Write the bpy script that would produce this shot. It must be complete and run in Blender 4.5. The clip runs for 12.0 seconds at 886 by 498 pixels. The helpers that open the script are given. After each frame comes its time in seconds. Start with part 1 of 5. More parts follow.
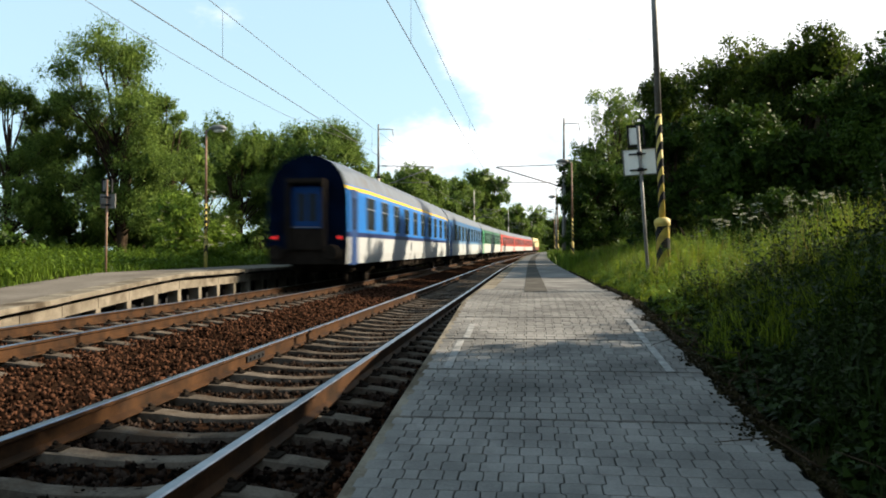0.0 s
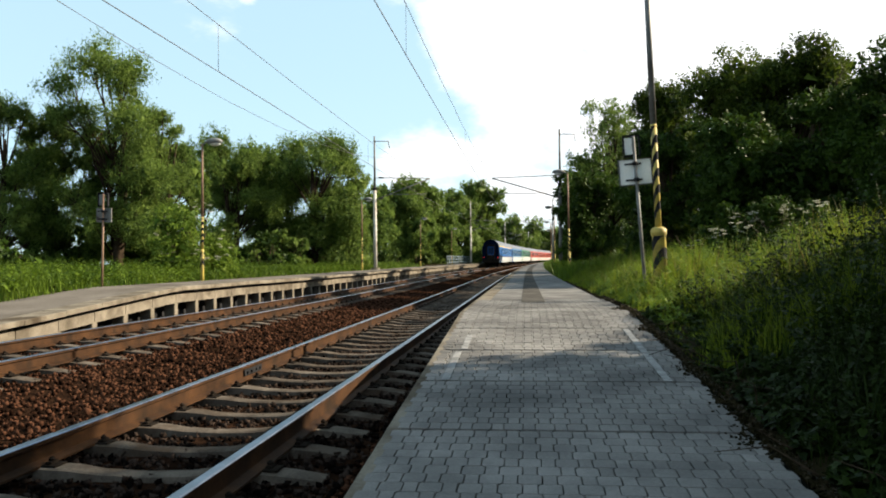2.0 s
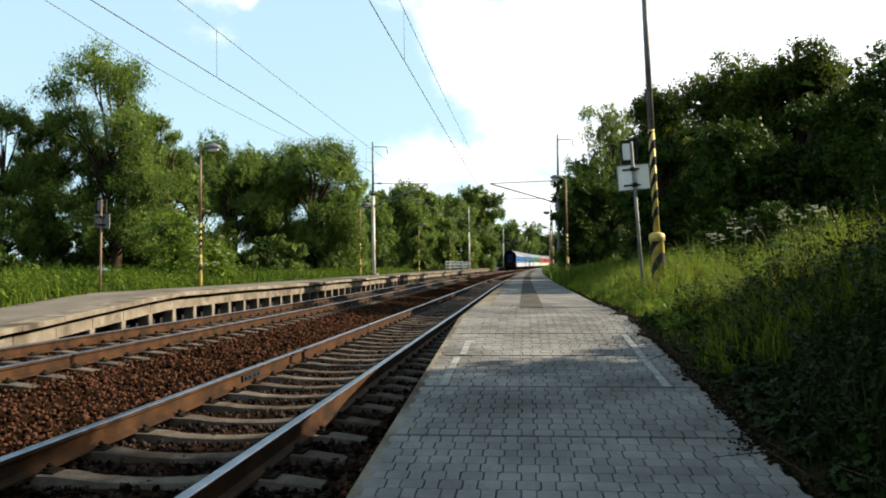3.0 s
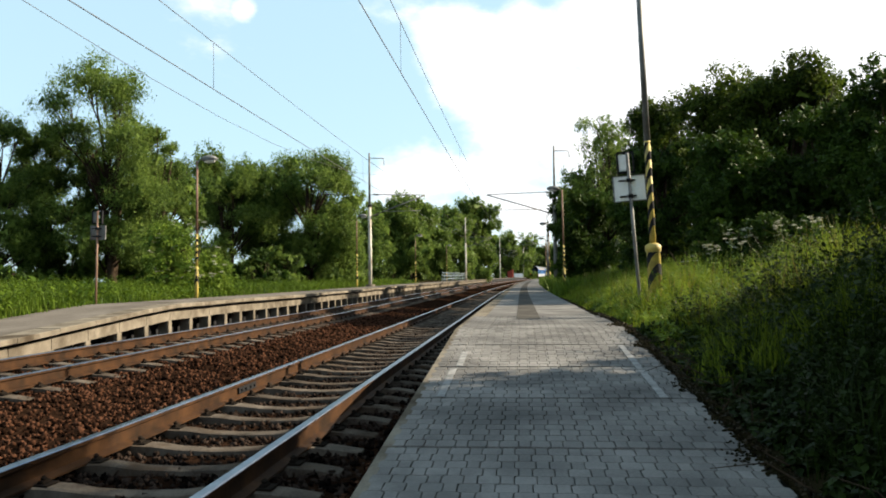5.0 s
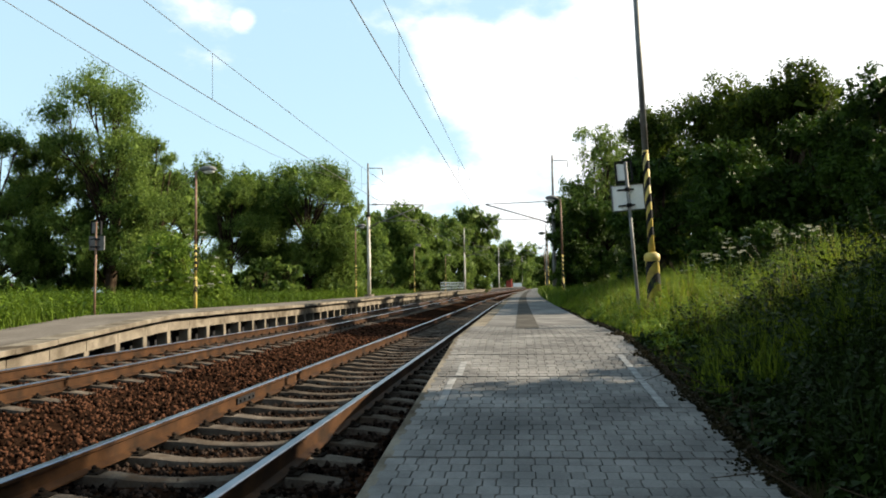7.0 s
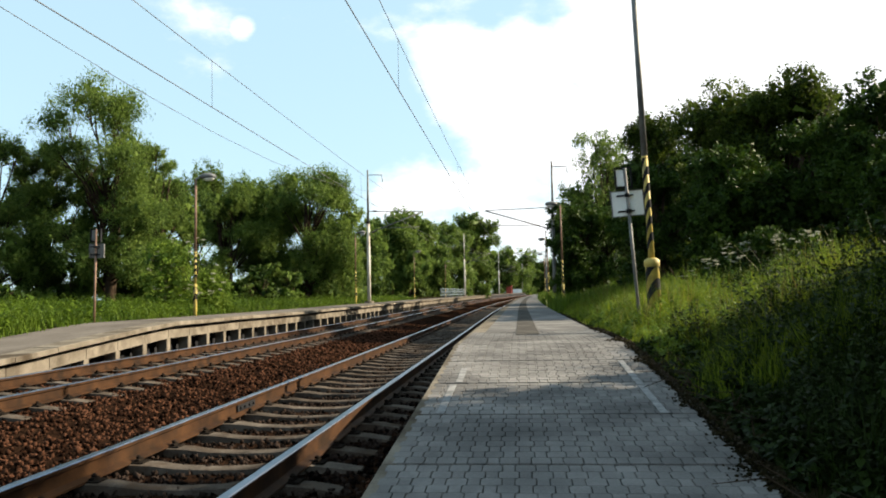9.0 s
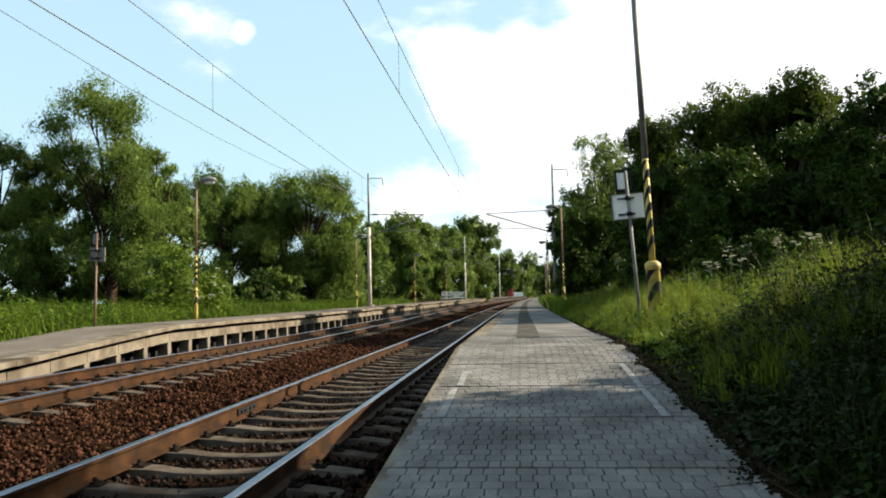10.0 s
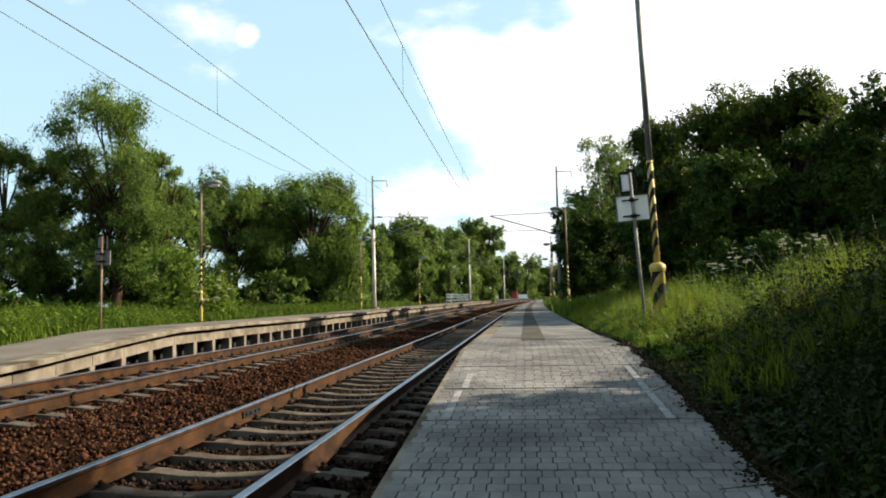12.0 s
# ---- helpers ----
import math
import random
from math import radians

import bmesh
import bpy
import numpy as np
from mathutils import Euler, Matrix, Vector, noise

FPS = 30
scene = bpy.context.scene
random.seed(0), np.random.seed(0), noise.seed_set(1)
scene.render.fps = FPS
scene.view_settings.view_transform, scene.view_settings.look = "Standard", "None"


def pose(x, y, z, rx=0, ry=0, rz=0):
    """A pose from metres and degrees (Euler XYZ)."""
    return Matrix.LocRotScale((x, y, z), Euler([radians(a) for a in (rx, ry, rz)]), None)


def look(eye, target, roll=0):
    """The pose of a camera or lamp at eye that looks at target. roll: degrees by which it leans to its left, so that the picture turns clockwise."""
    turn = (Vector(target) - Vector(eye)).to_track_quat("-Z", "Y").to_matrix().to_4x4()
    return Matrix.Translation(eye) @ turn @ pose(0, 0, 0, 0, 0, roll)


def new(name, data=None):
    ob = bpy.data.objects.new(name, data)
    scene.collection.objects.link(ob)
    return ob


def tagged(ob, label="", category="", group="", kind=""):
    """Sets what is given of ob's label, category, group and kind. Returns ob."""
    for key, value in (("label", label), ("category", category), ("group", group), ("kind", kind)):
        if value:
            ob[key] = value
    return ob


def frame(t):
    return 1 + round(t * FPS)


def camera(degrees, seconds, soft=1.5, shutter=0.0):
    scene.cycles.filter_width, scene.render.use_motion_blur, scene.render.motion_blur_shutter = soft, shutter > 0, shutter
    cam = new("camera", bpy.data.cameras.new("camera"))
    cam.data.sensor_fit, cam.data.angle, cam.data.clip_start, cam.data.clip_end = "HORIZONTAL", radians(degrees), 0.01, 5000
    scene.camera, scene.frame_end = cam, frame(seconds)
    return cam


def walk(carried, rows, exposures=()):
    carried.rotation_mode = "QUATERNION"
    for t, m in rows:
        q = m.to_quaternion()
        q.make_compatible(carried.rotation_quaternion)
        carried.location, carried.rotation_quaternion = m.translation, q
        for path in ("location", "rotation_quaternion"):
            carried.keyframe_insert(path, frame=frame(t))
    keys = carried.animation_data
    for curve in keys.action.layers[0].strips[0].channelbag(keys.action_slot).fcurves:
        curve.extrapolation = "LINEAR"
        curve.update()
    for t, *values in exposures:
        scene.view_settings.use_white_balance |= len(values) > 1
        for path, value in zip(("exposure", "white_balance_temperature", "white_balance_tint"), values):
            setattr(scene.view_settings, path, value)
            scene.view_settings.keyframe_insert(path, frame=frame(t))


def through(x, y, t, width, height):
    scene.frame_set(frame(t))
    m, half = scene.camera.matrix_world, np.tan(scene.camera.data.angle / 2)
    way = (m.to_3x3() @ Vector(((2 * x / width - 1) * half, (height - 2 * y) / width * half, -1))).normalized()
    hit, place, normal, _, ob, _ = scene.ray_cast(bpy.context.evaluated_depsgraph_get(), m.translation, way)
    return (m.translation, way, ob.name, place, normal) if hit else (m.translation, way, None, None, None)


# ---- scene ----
EYE = Vector((0.0, 0.0, 1.16))


def aim(yaw, pitch, roll):
    y, p = radians(yaw), radians(pitch)
    way = Vector((-math.sin(y) * math.cos(p), math.cos(y) * math.cos(p), math.sin(p)))
    return look(EYE, EYE + way, roll)


cam = camera(57.82, 12.0, soft=1.85, shutter=0.5)
AIMS = (
    (0.0, 6.133, 0.186, -0.049),
    (0.5, 6.007, 0.404, -0.292),
    (1.0, 5.979, 0.650, -0.620),
    (1.5, 5.958, 0.918, -0.553),
    (2.0, 5.903, 0.996, -0.530),
    (2.5, 5.836, 1.112, -0.585),
    (3.0, 5.780, 1.386, -0.591),
    (5.0, 5.528, 2.178, -0.675),
    (5.5, 5.492, 2.356, -0.867),
    (6.0, 5.485, 2.561, -0.945),
    (6.5, 5.466, 2.711, -0.828),
    (7.0, 5.437, 2.870, -0.823),
    (9.0, 5.418, 3.328, -1.037),
    (9.5, 5.431, 3.475, -1.200),
    (10.0, 5.463, 3.556, -1.119),
    (10.5, 5.541, 3.627, -1.086),
    (11.0, 5.628, 3.648, -1.120),
    (11.5, 5.686, 3.673, -1.204),
    (12.0, 5.776, 3.729, -1.245),
)
walk(cam, [(t, aim(a, b, c)) for t, a, b, c in AIMS])

# ---- light ----
SUN_ELEV, SUN_AZ = 29.0, 71.0      # degrees; azimuth from +y towards +x
scene.view_settings.exposure = 1.9


def make_world():
    w = bpy.data.worlds.new("sky")
    scene.world = w
    w.use_nodes = True
    nt = w.node_tree
    nt.nodes.clear()
    out = nt.nodes.new("ShaderNodeOutputWorld")
    bg = nt.nodes.new("ShaderNodeBackground")
    sky = nt.nodes.new("ShaderNodeTexSky")
    sky.sky_type, sky.sun_disc = "NISHITA", False
    sky.sun_elevation, sky.sun_rotation = radians(SUN_ELEV), radians(SUN_AZ)
    sky.air_density, sky.dust_density, sky.ozone_density = 1.0, 1.0, 1.6
    ln = nt.links.new
    tc = nt.nodes.new("ShaderNodeTexCoord")
    mp = nt.nodes.new("ShaderNodeMapping")
    mp.inputs["Scale"].default_value = (1.0, 1.0, 1.9)
    n1 = nt.nodes.new("ShaderNodeTexNoise")
    n1.inputs["Scale"].default_value, n1.inputs["Detail"].default_value, n1.inputs["Roughness"].default_value = 7.0, 9, 0.56
    # heaps of cumulus: bearing from +y towards +x, height and reach in degrees, thickness
    heaps = ((-4.0, 15.2, 4.6, 0.75), (0.5, 14.5, 5.0, 0.75), (1.5, 10.0, 6.5, 0.6), (-7.5, 6.5, 5.0, 0.55), (-1.0, 5.0, 6.0, 0.5), (-19.3, 18.4, 1.0, 0.36), (8.5, 9.5, 8.5, 0.9),
             (13.0, 17.0, 11.0, 1.1), (26.0, 16.0, 15.0, 1.1), (45.0, 22.0, 20.0, 0.9), (-34.0, 30.0, 8.0, 0.6), (95.0, 25.0, 22.0, 0.8), (170.0, 28.0, 20.0, 0.8), (-120.0, 22.0, 18.0, 0.8))
    total = None
    for bearing, up, reach, thick in heaps:
        az, el = radians(bearing), radians(up)
        dot = nt.nodes.new("ShaderNodeVectorMath")
        dot.operation = "DOT_PRODUCT"
        dot.inputs[1].default_value = (math.sin(az) * math.cos(el), math.cos(az) * math.cos(el), math.sin(el))
        fall = nt.nodes.new("ShaderNodeMapRange")
        fall.inputs["From Min"].default_value, fall.inputs["From Max"].default_value = math.cos(radians(reach)), 1.0
        fall.inputs["To Max"].default_value = thick
        ln(tc.outputs["Generated"], dot.inputs[0])
        ln(dot.outputs["Value"], fall.inputs["Value"])
        if total is None:
            total = fall.outputs["Result"]
        else:
            top = nt.nodes.new("ShaderNodeMath")
            top.operation = "MAXIMUM"
            ln(total, top.inputs[0])
            ln(fall.outputs["Result"], top.inputs[1])
            total = top.outputs[0]
    add = nt.nodes.new("ShaderNodeMath")
    add.operation = "MULTIPLY_ADD"
    add.inputs[1].default_value = 1.7
    ramp = nt.nodes.new("ShaderNodeMapRange")
    ramp.interpolation_type = "SMOOTHSTEP"
    for key, value in (("From Min", 1.0), ("From Max", 1.42), ("To Min", 0.1), ("To Max", 1.0)):
        ramp.inputs[key].default_value = value
    mix = nt.nodes.new("ShaderNodeMix")
    mix.data_type = "RGBA"
    mix.inputs["B"].default_value = (17.5, 17.8, 18.0, 1)
    ln(tc.outputs["Generated"], mp.inputs["Vector"])
    ln(mp.outputs["Vector"], n1.inputs["Vector"])
    ln(n1.outputs["Fac"], add.inputs[0])
    ln(total, add.inputs[2])
    ln(add.outputs[0], ramp.inputs["Value"])
    ln(ramp.outputs["Result"], mix.inputs["Factor"])
    thin = nt.nodes.new("ShaderNodeMix")       # thin high haze, over the whole sky
    thin.data_type, thin.blend_type = "RGBA", "ADD"
    thin.inputs["Factor"].default_value = 1.0
    thin.inputs["B"].default_value = (5.0, 8.0, 9.2, 1)
    ln(sky.outputs["Color"], thin.inputs["A"])
    ln(thin.outputs["Result"], mix.inputs["A"])
    ln(mix.outputs["Result"], bg.inputs["Color"])
    bg.inputs["Strength"].default_value = 0.0205
    ln(bg.outputs["Background"], out.inputs["Surface"])


make_world()
sun_data = bpy.data.lights.new("sun", "SUN")
sun_data.energy, sun_data.angle, sun_data.color = 4.0, radians(0.6), (1.0, 0.86, 0.64)
sun = new("sun", sun_data)
_e, _a = radians(SUN_ELEV), radians(SUN_AZ)
SUN_DIR = Vector((math.sin(_a) * math.cos(_e), math.cos(_a) * math.cos(_e), math.sin(_e)))
sun.matrix_world = look(SUN_DIR * 300, (0, 0, 0))


# ---- materials ----
def rgb(c):
    return (c[0], c[1], c[2], 1)


def mat(name, c1, c2, scale=8.0, rough=0.8, metal=0.0, bump=0.3, fine=60.0, stain=None, stain_scale=1.2, island=0.0, objvar=0.0, dist=0.01):
    """Two tones mixed by coarse and fine noise, an optional stain tone, and a fine relief."""
    m = bpy.data.materials.new(name)
    m.use_nodes = True
    nt = m.node_tree
    b = nt.nodes["Principled BSDF"]
    ln = nt.links.new
    tc = nt.nodes.new("ShaderNodeTexCoord")
    n1 = nt.nodes.new("ShaderNodeTexNoise")
    n1.inputs["Scale"].default_value, n1.inputs["Detail"].default_value = scale, 6
    n2 = nt.nodes.new("ShaderNodeTexNoise")
    n2.inputs["Scale"].default_value, n2.inputs["Detail"].default_value = fine, 4
    geo = nt.nodes.new("ShaderNodeNewGeometry")
    for n in (n1, n2):
        ln(geo.outputs["Position"] if not metal == 2 else tc.outputs["Object"], n.inputs["Vector"])
    add = nt.nodes.new("ShaderNodeMath")
    add.operation = "MULTIPLY_ADD"
    add.inputs[1].default_value = 0.45
    ln(n2.outputs["Fac"], add.inputs[0])
    ln(n1.outputs["Fac"], add.inputs[2])
    ramp = nt.nodes.new("ShaderNodeValToRGB")
    ramp.color_ramp.elements[0].position, ramp.color_ramp.elements[1].position = 0.5, 0.95
    ramp.color_ramp.elements[0].color, ramp.color_ramp.elements[1].color = rgb(c1), rgb(c2)
    fac = add.outputs[0]
    if island or objvar:
        v = nt.nodes.new("ShaderNodeMath")
        v.operation = "MULTIPLY_ADD"
        v.inputs[1].default_value = island or objvar
        if island:
            ln(geo.outputs["Random Per Island"], v.inputs[0])
        else:
            oi = nt.nodes.new("ShaderNodeObjectInfo")
            ln(oi.outputs["Random"], v.inputs[0])
        sub = nt.nodes.new("ShaderNodeMath")
        sub.operation = "SUBTRACT"
        sub.inputs[1].default_value = 0.5 * (island or objvar)
        ln(fac, sub.inputs[0])
        ln(sub.outputs[0], v.inputs[2])
        fac = v.outputs[0]
    ln(fac, ramp.inputs["Fac"])
    col = ramp.outputs["Color"]
    if stain:
        n3 = nt.nodes.new("ShaderNodeTexNoise")
        n3.inputs["Scale"].default_value, n3.inputs["Detail"].default_value, n3.inputs["Roughness"].default_value = stain_scale, 8, 0.65
        ln(geo.outputs["Position"], n3.inputs["Vector"])
        r3 = nt.nodes.new("ShaderNodeValToRGB")
        r3.color_ramp.elements[0].position, r3.color_ramp.elements[1].position = 0.48, 0.68
        ln(n3.outputs["Fac"], r3.inputs["Fac"])
        mx = nt.nodes.new("ShaderNodeMix")
        mx.data_type = "RGBA"
        mx.inputs["B"].default_value = rgb(stain)
        ln(r3.outputs["Color"], mx.inputs["Factor"])
        ln(col, mx.inputs["A"])
        col = mx.outputs["Result"]
    ln(col, b.inputs["Base Color"])
    b.inputs["Roughness"].default_value = rough
    b.inputs["Specular IOR Level"].default_value = 0.0 if rough > 0.85 else (0.1 if rough > 0.7 else 0.4)
    b.inputs["Metallic"].default_value = 1.0 if metal else 0.0
    if bump:
        bp = nt.nodes.new("ShaderNodeBump")
        bp.inputs["Strength"].default_value, bp.inputs["Distance"].default_value = bump, dist
        ln(add.outputs[0], bp.inputs["Height"])
        ln(bp.outputs["Normal"], b.inputs["Normal"])
    return m


def leaf_mat(name, c1, c2, through=0.35, rough=0.55):
    """Leaf: each leaf its own tone, part of the light goes through."""
    m = bpy.data.materials.new(name)
    m.use_nodes = True
    nt = m.node_tree
    ln = nt.links.new
    b = nt.nodes["Principled BSDF"]
    geo = nt.nodes.new("ShaderNodeNewGeometry")
    n = nt.nodes.new("ShaderNodeTexNoise")
    n.inputs["Scale"].default_value, n.inputs["Detail"].default_value = 0.55, 3
    ln(geo.outputs["Position"], n.inputs["Vector"])
    add = nt.nodes.new("ShaderNodeMath")
    add.operation = "MULTIPLY_ADD"
    add.inputs[1].default_value = 0.55
    ln(geo.outputs["Random Per Island"], add.inputs[0])
    ln(n.outputs["Fac"], add.inputs[2])
    ramp = nt.nodes.new("ShaderNodeValToRGB")
    ramp.color_ramp.elements[0].position, ramp.color_ramp.elements[1].position = 0.4, 1.05
    ramp.color_ramp.elements[0].color, ramp.color_ramp.elements[1].color = rgb(c1), rgb(c2)
    ln(add.outputs[0], ramp.inputs["Fac"])
    ln(ramp.outputs["Color"], b.inputs["Base Color"])
    b.inputs["Roughness"].default_value = rough
    b.inputs["Specular IOR Level"].default_value = 0.08
    tr = nt.nodes.new("ShaderNodeBsdfTranslucent")
    ln(ramp.outputs["Color"], tr.inputs["Color"])
    mx = nt.nodes.new("ShaderNodeMixShader")
    mx.inputs["Fac"].default_value = through
    ln(b.outputs["BSDF"], mx.inputs[1])
    ln(tr.outputs["BSDF"], mx.inputs[2])
    ln(mx.outputs["Shader"], nt.nodes["Material Output"].inputs["Surface"])
    return m


def glow(name, c, strength):
    m = bpy.data.materials.new(name)
    m.use_nodes = True
    b = m.node_tree.nodes["Principled BSDF"]
    b.inputs["Base Color"].default_value = rgb(c)
    b.inputs["Emission Color"].default_value = rgb(c)
    b.inputs["Emission Strength"].default_value = strength
    return m


def glass_mat(name, c):
    m = bpy.data.materials.new(name)
    m.use_nodes = True
    b = m.node_tree.nodes["Principled BSDF"]
    b.inputs["Base Color"].default_value = rgb(c)
    b.inputs["Roughness"].default_value = 0.15
    b.inputs["Specular IOR Level"].default_value = 0.06
    return m


M_SOIL = mat("soil", (0.006, 0.006, 0.003), (0.022, 0.018, 0.009), 0.8, 0.95, 0, 0.6, 14, dist=0.05)
M_BALLAST = mat("ballast_ground", (0.004, 0.0024, 0.0018), (0.022, 0.0115, 0.007), 3.5, 0.95, 0, 1.0, 28, dist=0.05)
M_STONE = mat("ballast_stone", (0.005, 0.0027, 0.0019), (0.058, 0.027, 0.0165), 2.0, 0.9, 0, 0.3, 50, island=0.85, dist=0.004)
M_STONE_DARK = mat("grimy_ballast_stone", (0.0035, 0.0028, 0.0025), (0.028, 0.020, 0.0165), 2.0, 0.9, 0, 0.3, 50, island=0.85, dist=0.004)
M_RUST = mat("rusty_steel", (0.014, 0.0065, 0.003), (0.052, 0.0235, 0.009), 3.0, 0.75, 0, 0.25, 40, stain=(0.010, 0.006, 0.0035), stain_scale=2.5, dist=0.003)
M_RAILTOP = mat("polished_rail_head", (0.13, 0.15, 0.19), (0.24, 0.27, 0.32), 6.0, 0.3, 1, 0.0)
M_SLEEPER = mat("sleeper_concrete", (0.034, 0.028, 0.0235), (0.112, 0.095, 0.08), 4.0, 0.9, 0, 0.35, 45, stain=(0.05, 0.036, 0.026), stain_scale=3, objvar=0.2, dist=0.004)
M_CONC = mat("platform_concrete", (0.085, 0.073, 0.058), (0.19, 0.168, 0.138), 2.0, 0.9, 0, 0.35, 40, stain=(0.05, 0.04, 0.03), stain_scale=1.1, dist=0.005)
M_WALK = mat("worn_walkway", (0.082, 0.073, 0.064), (0.165, 0.148, 0.132), 1.4, 0.9, 0, 0.35, 45, stain=(0.06, 0.052, 0.044), stain_scale=0.7, dist=0.004)
M_DARKCONC = mat("dirty_concrete", (0.05, 0.042, 0.034), (0.12, 0.10, 0.08), 2.0, 0.92, 0, 0.4, 30, stain=(0.03, 0.025, 0.02), dist=0.006)
M_PAVER = mat("grey_paver", (0.103, 0.100, 0.098), (0.192, 0.185, 0.180), 1.6, 0.9, 0, 0.45, 70, stain=(0.082, 0.080, 0.079), stain_scale=0.9, objvar=0.2, dist=0.003)
M_PAVER_J = mat("grey_paver_far", (0.103, 0.100, 0.098), (0.192, 0.185, 0.180), 1.6, 0.9, 0, 0.45, 70, stain=(0.082, 0.080, 0.079), stain_scale=0.9, island=0.2, dist=0.003)
M_JOINT = mat("joint_grit", (0.010, 0.010, 0.009), (0.026, 0.025, 0.022), 10, 0.95, 0, 0.5, 80)
M_ASPHALT = mat("asphalt_strip", (0.05, 0.047, 0.043), (0.085, 0.08, 0.074), 3, 0.9, 0, 0.4, 80, dist=0.003)
M_PAINT = mat("worn_white_paint", (0.16, 0.16, 0.16), (0.27, 0.27, 0.27), 9, 0.9, 0, 0.1, 60, stain=(0.11, 0.11, 0.112), stain_scale=7)
M_BARK = mat("bark", (0.014, 0.010, 0.007), (0.055, 0.04, 0.028), 5, 0.95, 0, 0.9, 30, dist=0.03)
M_LEAF_A = leaf_mat("willow_leaf", (0.022, 0.048, 0.011), (0.13, 0.188, 0.036), 0.44)
M_LEAF_B = leaf_mat("dark_leaf", (0.006, 0.016, 0.003), (0.04, 0.072, 0.009), 0.25)
M_LEAF_C = leaf_mat("bright_leaf", (0.03, 0.065, 0.008), (0.13, 0.19, 0.024))
M_GRASS = leaf_mat("grass_blade", (0.022, 0.045, 0.004), (0.17, 0.215, 0.019), 0.45)
M_MEADOW = leaf_mat("meadow_blade", (0.016, 0.04, 0.004), (0.09, 0.138, 0.013), 0.35)
M_LEAF_D = leaf_mat("olive_leaf", (0.006, 0.014, 0.003), (0.062, 0.09, 0.011), 0.4)
# leaf colour lowered to near black to carry the shade under the trees
M_WEED_SHADED = leaf_mat("shaded_weed_leaf", (0.0028, 0.0072, 0.0014), (0.019, 0.034, 0.005), 0.25)
M_DRY = leaf_mat("dry_stalk", (0.07, 0.055, 0.015), (0.17, 0.135, 0.04), 0.3)
M_DEAD = leaf_mat("dead_leaf", (0.007, 0.006, 0.0035), (0.032, 0.024, 0.013), 0.1)
M_FLOWER = leaf_mat("white_blossom", (0.22, 0.22, 0.17), (0.34, 0.34, 0.27), 0.3)
M_GALV = mat("weathered_grey_steel", (0.07, 0.072, 0.07), (0.17, 0.17, 0.165), 3, 0.6, 0, 0.15, 40, stain=(0.08, 0.055, 0.04), stain_scale=2)
M_MASTC = mat("pale_mast", (0.36, 0.34, 0.30), (0.55, 0.53, 0.48), 2, 0.8, 0, 0.2, 30, stain=(0.3, 0.24, 0.18))
M_YELLOW = mat("faded_yellow_paint", (0.30, 0.22, 0.04), (0.5, 0.39, 0.09), 4, 0.6, 0, 0.1, 50, stain=(0.2, 0.16, 0.06), stain_scale=5)
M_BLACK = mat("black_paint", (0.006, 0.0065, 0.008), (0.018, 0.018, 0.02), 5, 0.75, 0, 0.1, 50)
M_POLEBROWN = mat("rusty_pole_paint", (0.10, 0.055, 0.035), (0.22, 0.13, 0.085), 3, 0.7, 0, 0.2, 40)
M_PLATE = mat("plate_back_aluminium", (0.66, 0.67, 0.65), (0.82, 0.83, 0.81), 3, 0.5, 0, 0.05, 40)
M_REDBOX = mat("dark_red_paint", (0.2, 0.03, 0.02), (0.35, 0.06, 0.04), 4, 0.6, 0, 0.1, 40)
M_UNDER = mat("underframe_dirt", (0.006, 0.005, 0.0045), (0.022, 0.018, 0.015), 3, 0.95, 0, 0.3, 20)
M_RAILING = mat("blue_grey_railing_paint", (0.10, 0.14, 0.17), (0.18, 0.23, 0.26), 3, 0.7, 0, 0.1, 40)
M_WIRE = mat("wire_copper_dark", (0.03, 0.03, 0.032), (0.07, 0.07, 0.07), 5, 0.6, 0, 0.0)
M_WHITEBOX = mat("white_panel", (0.6, 0.6, 0.58), (0.8, 0.8, 0.78), 3, 0.6, 0, 0.05)


# ---- mesh helpers ----
def mesh_np(name, verts, faces, materials, face_mat=None, smooth=False):
    """A mesh from arrays; faces is an (n, k) array or a list of tuples."""
    me = bpy.data.meshes.new(name)
    v = np.asarray(verts, dtype=np.float32)
    if isinstance(faces, np.ndarray):
        n, k = faces.shape
        me.vertices.add(len(v))
        me.vertices.foreach_set("co", v.ravel())
        me.loops.add(n * k)
        me.loops.foreach_set("vertex_index", faces.astype(np.int32).ravel())
        me.polygons.add(n)
        me.polygons.foreach_set("loop_start", np.arange(0, n * k, k, dtype=np.int32))
        me.update(calc_edges=True)
    else:
        me.from_pydata(v.tolist(), [], faces)
    for m in materials if isinstance(materials, (list, tuple)) else [materials]:
        me.materials.append(m)
    if face_mat is not None:
        me.polygons.foreach_set("material_index", np.asarray(face_mat, dtype=np.int32))
    if smooth:
        me.polygons.foreach_set("use_smooth", np.ones(len(me.polygons), dtype=bool))
    me.update()
    return me


def part(name, data, parent, label="", m=None, material=None):
    """Links a mesh (or a bmesh, with its material) as one part under a thing or a part."""
    if isinstance(data, bmesh.types.BMesh):
        me = bpy.data.meshes.new(name)
        data.to_mesh(me)
        data.free()
        me.materials.append(material)
        data = me
    ob = new(name, data)
    if parent is not None:
        ob.parent = parent
    if m is not None:
        ob.matrix_basis = m
    if label:
        ob["label"] = label
    return ob


def thing(name, m, label, category, group="", kind=""):
    ob = new(name)
    ob.empty_display_size = 0.2
    ob.matrix_basis = m
    return tagged(ob, label, category, group, kind)


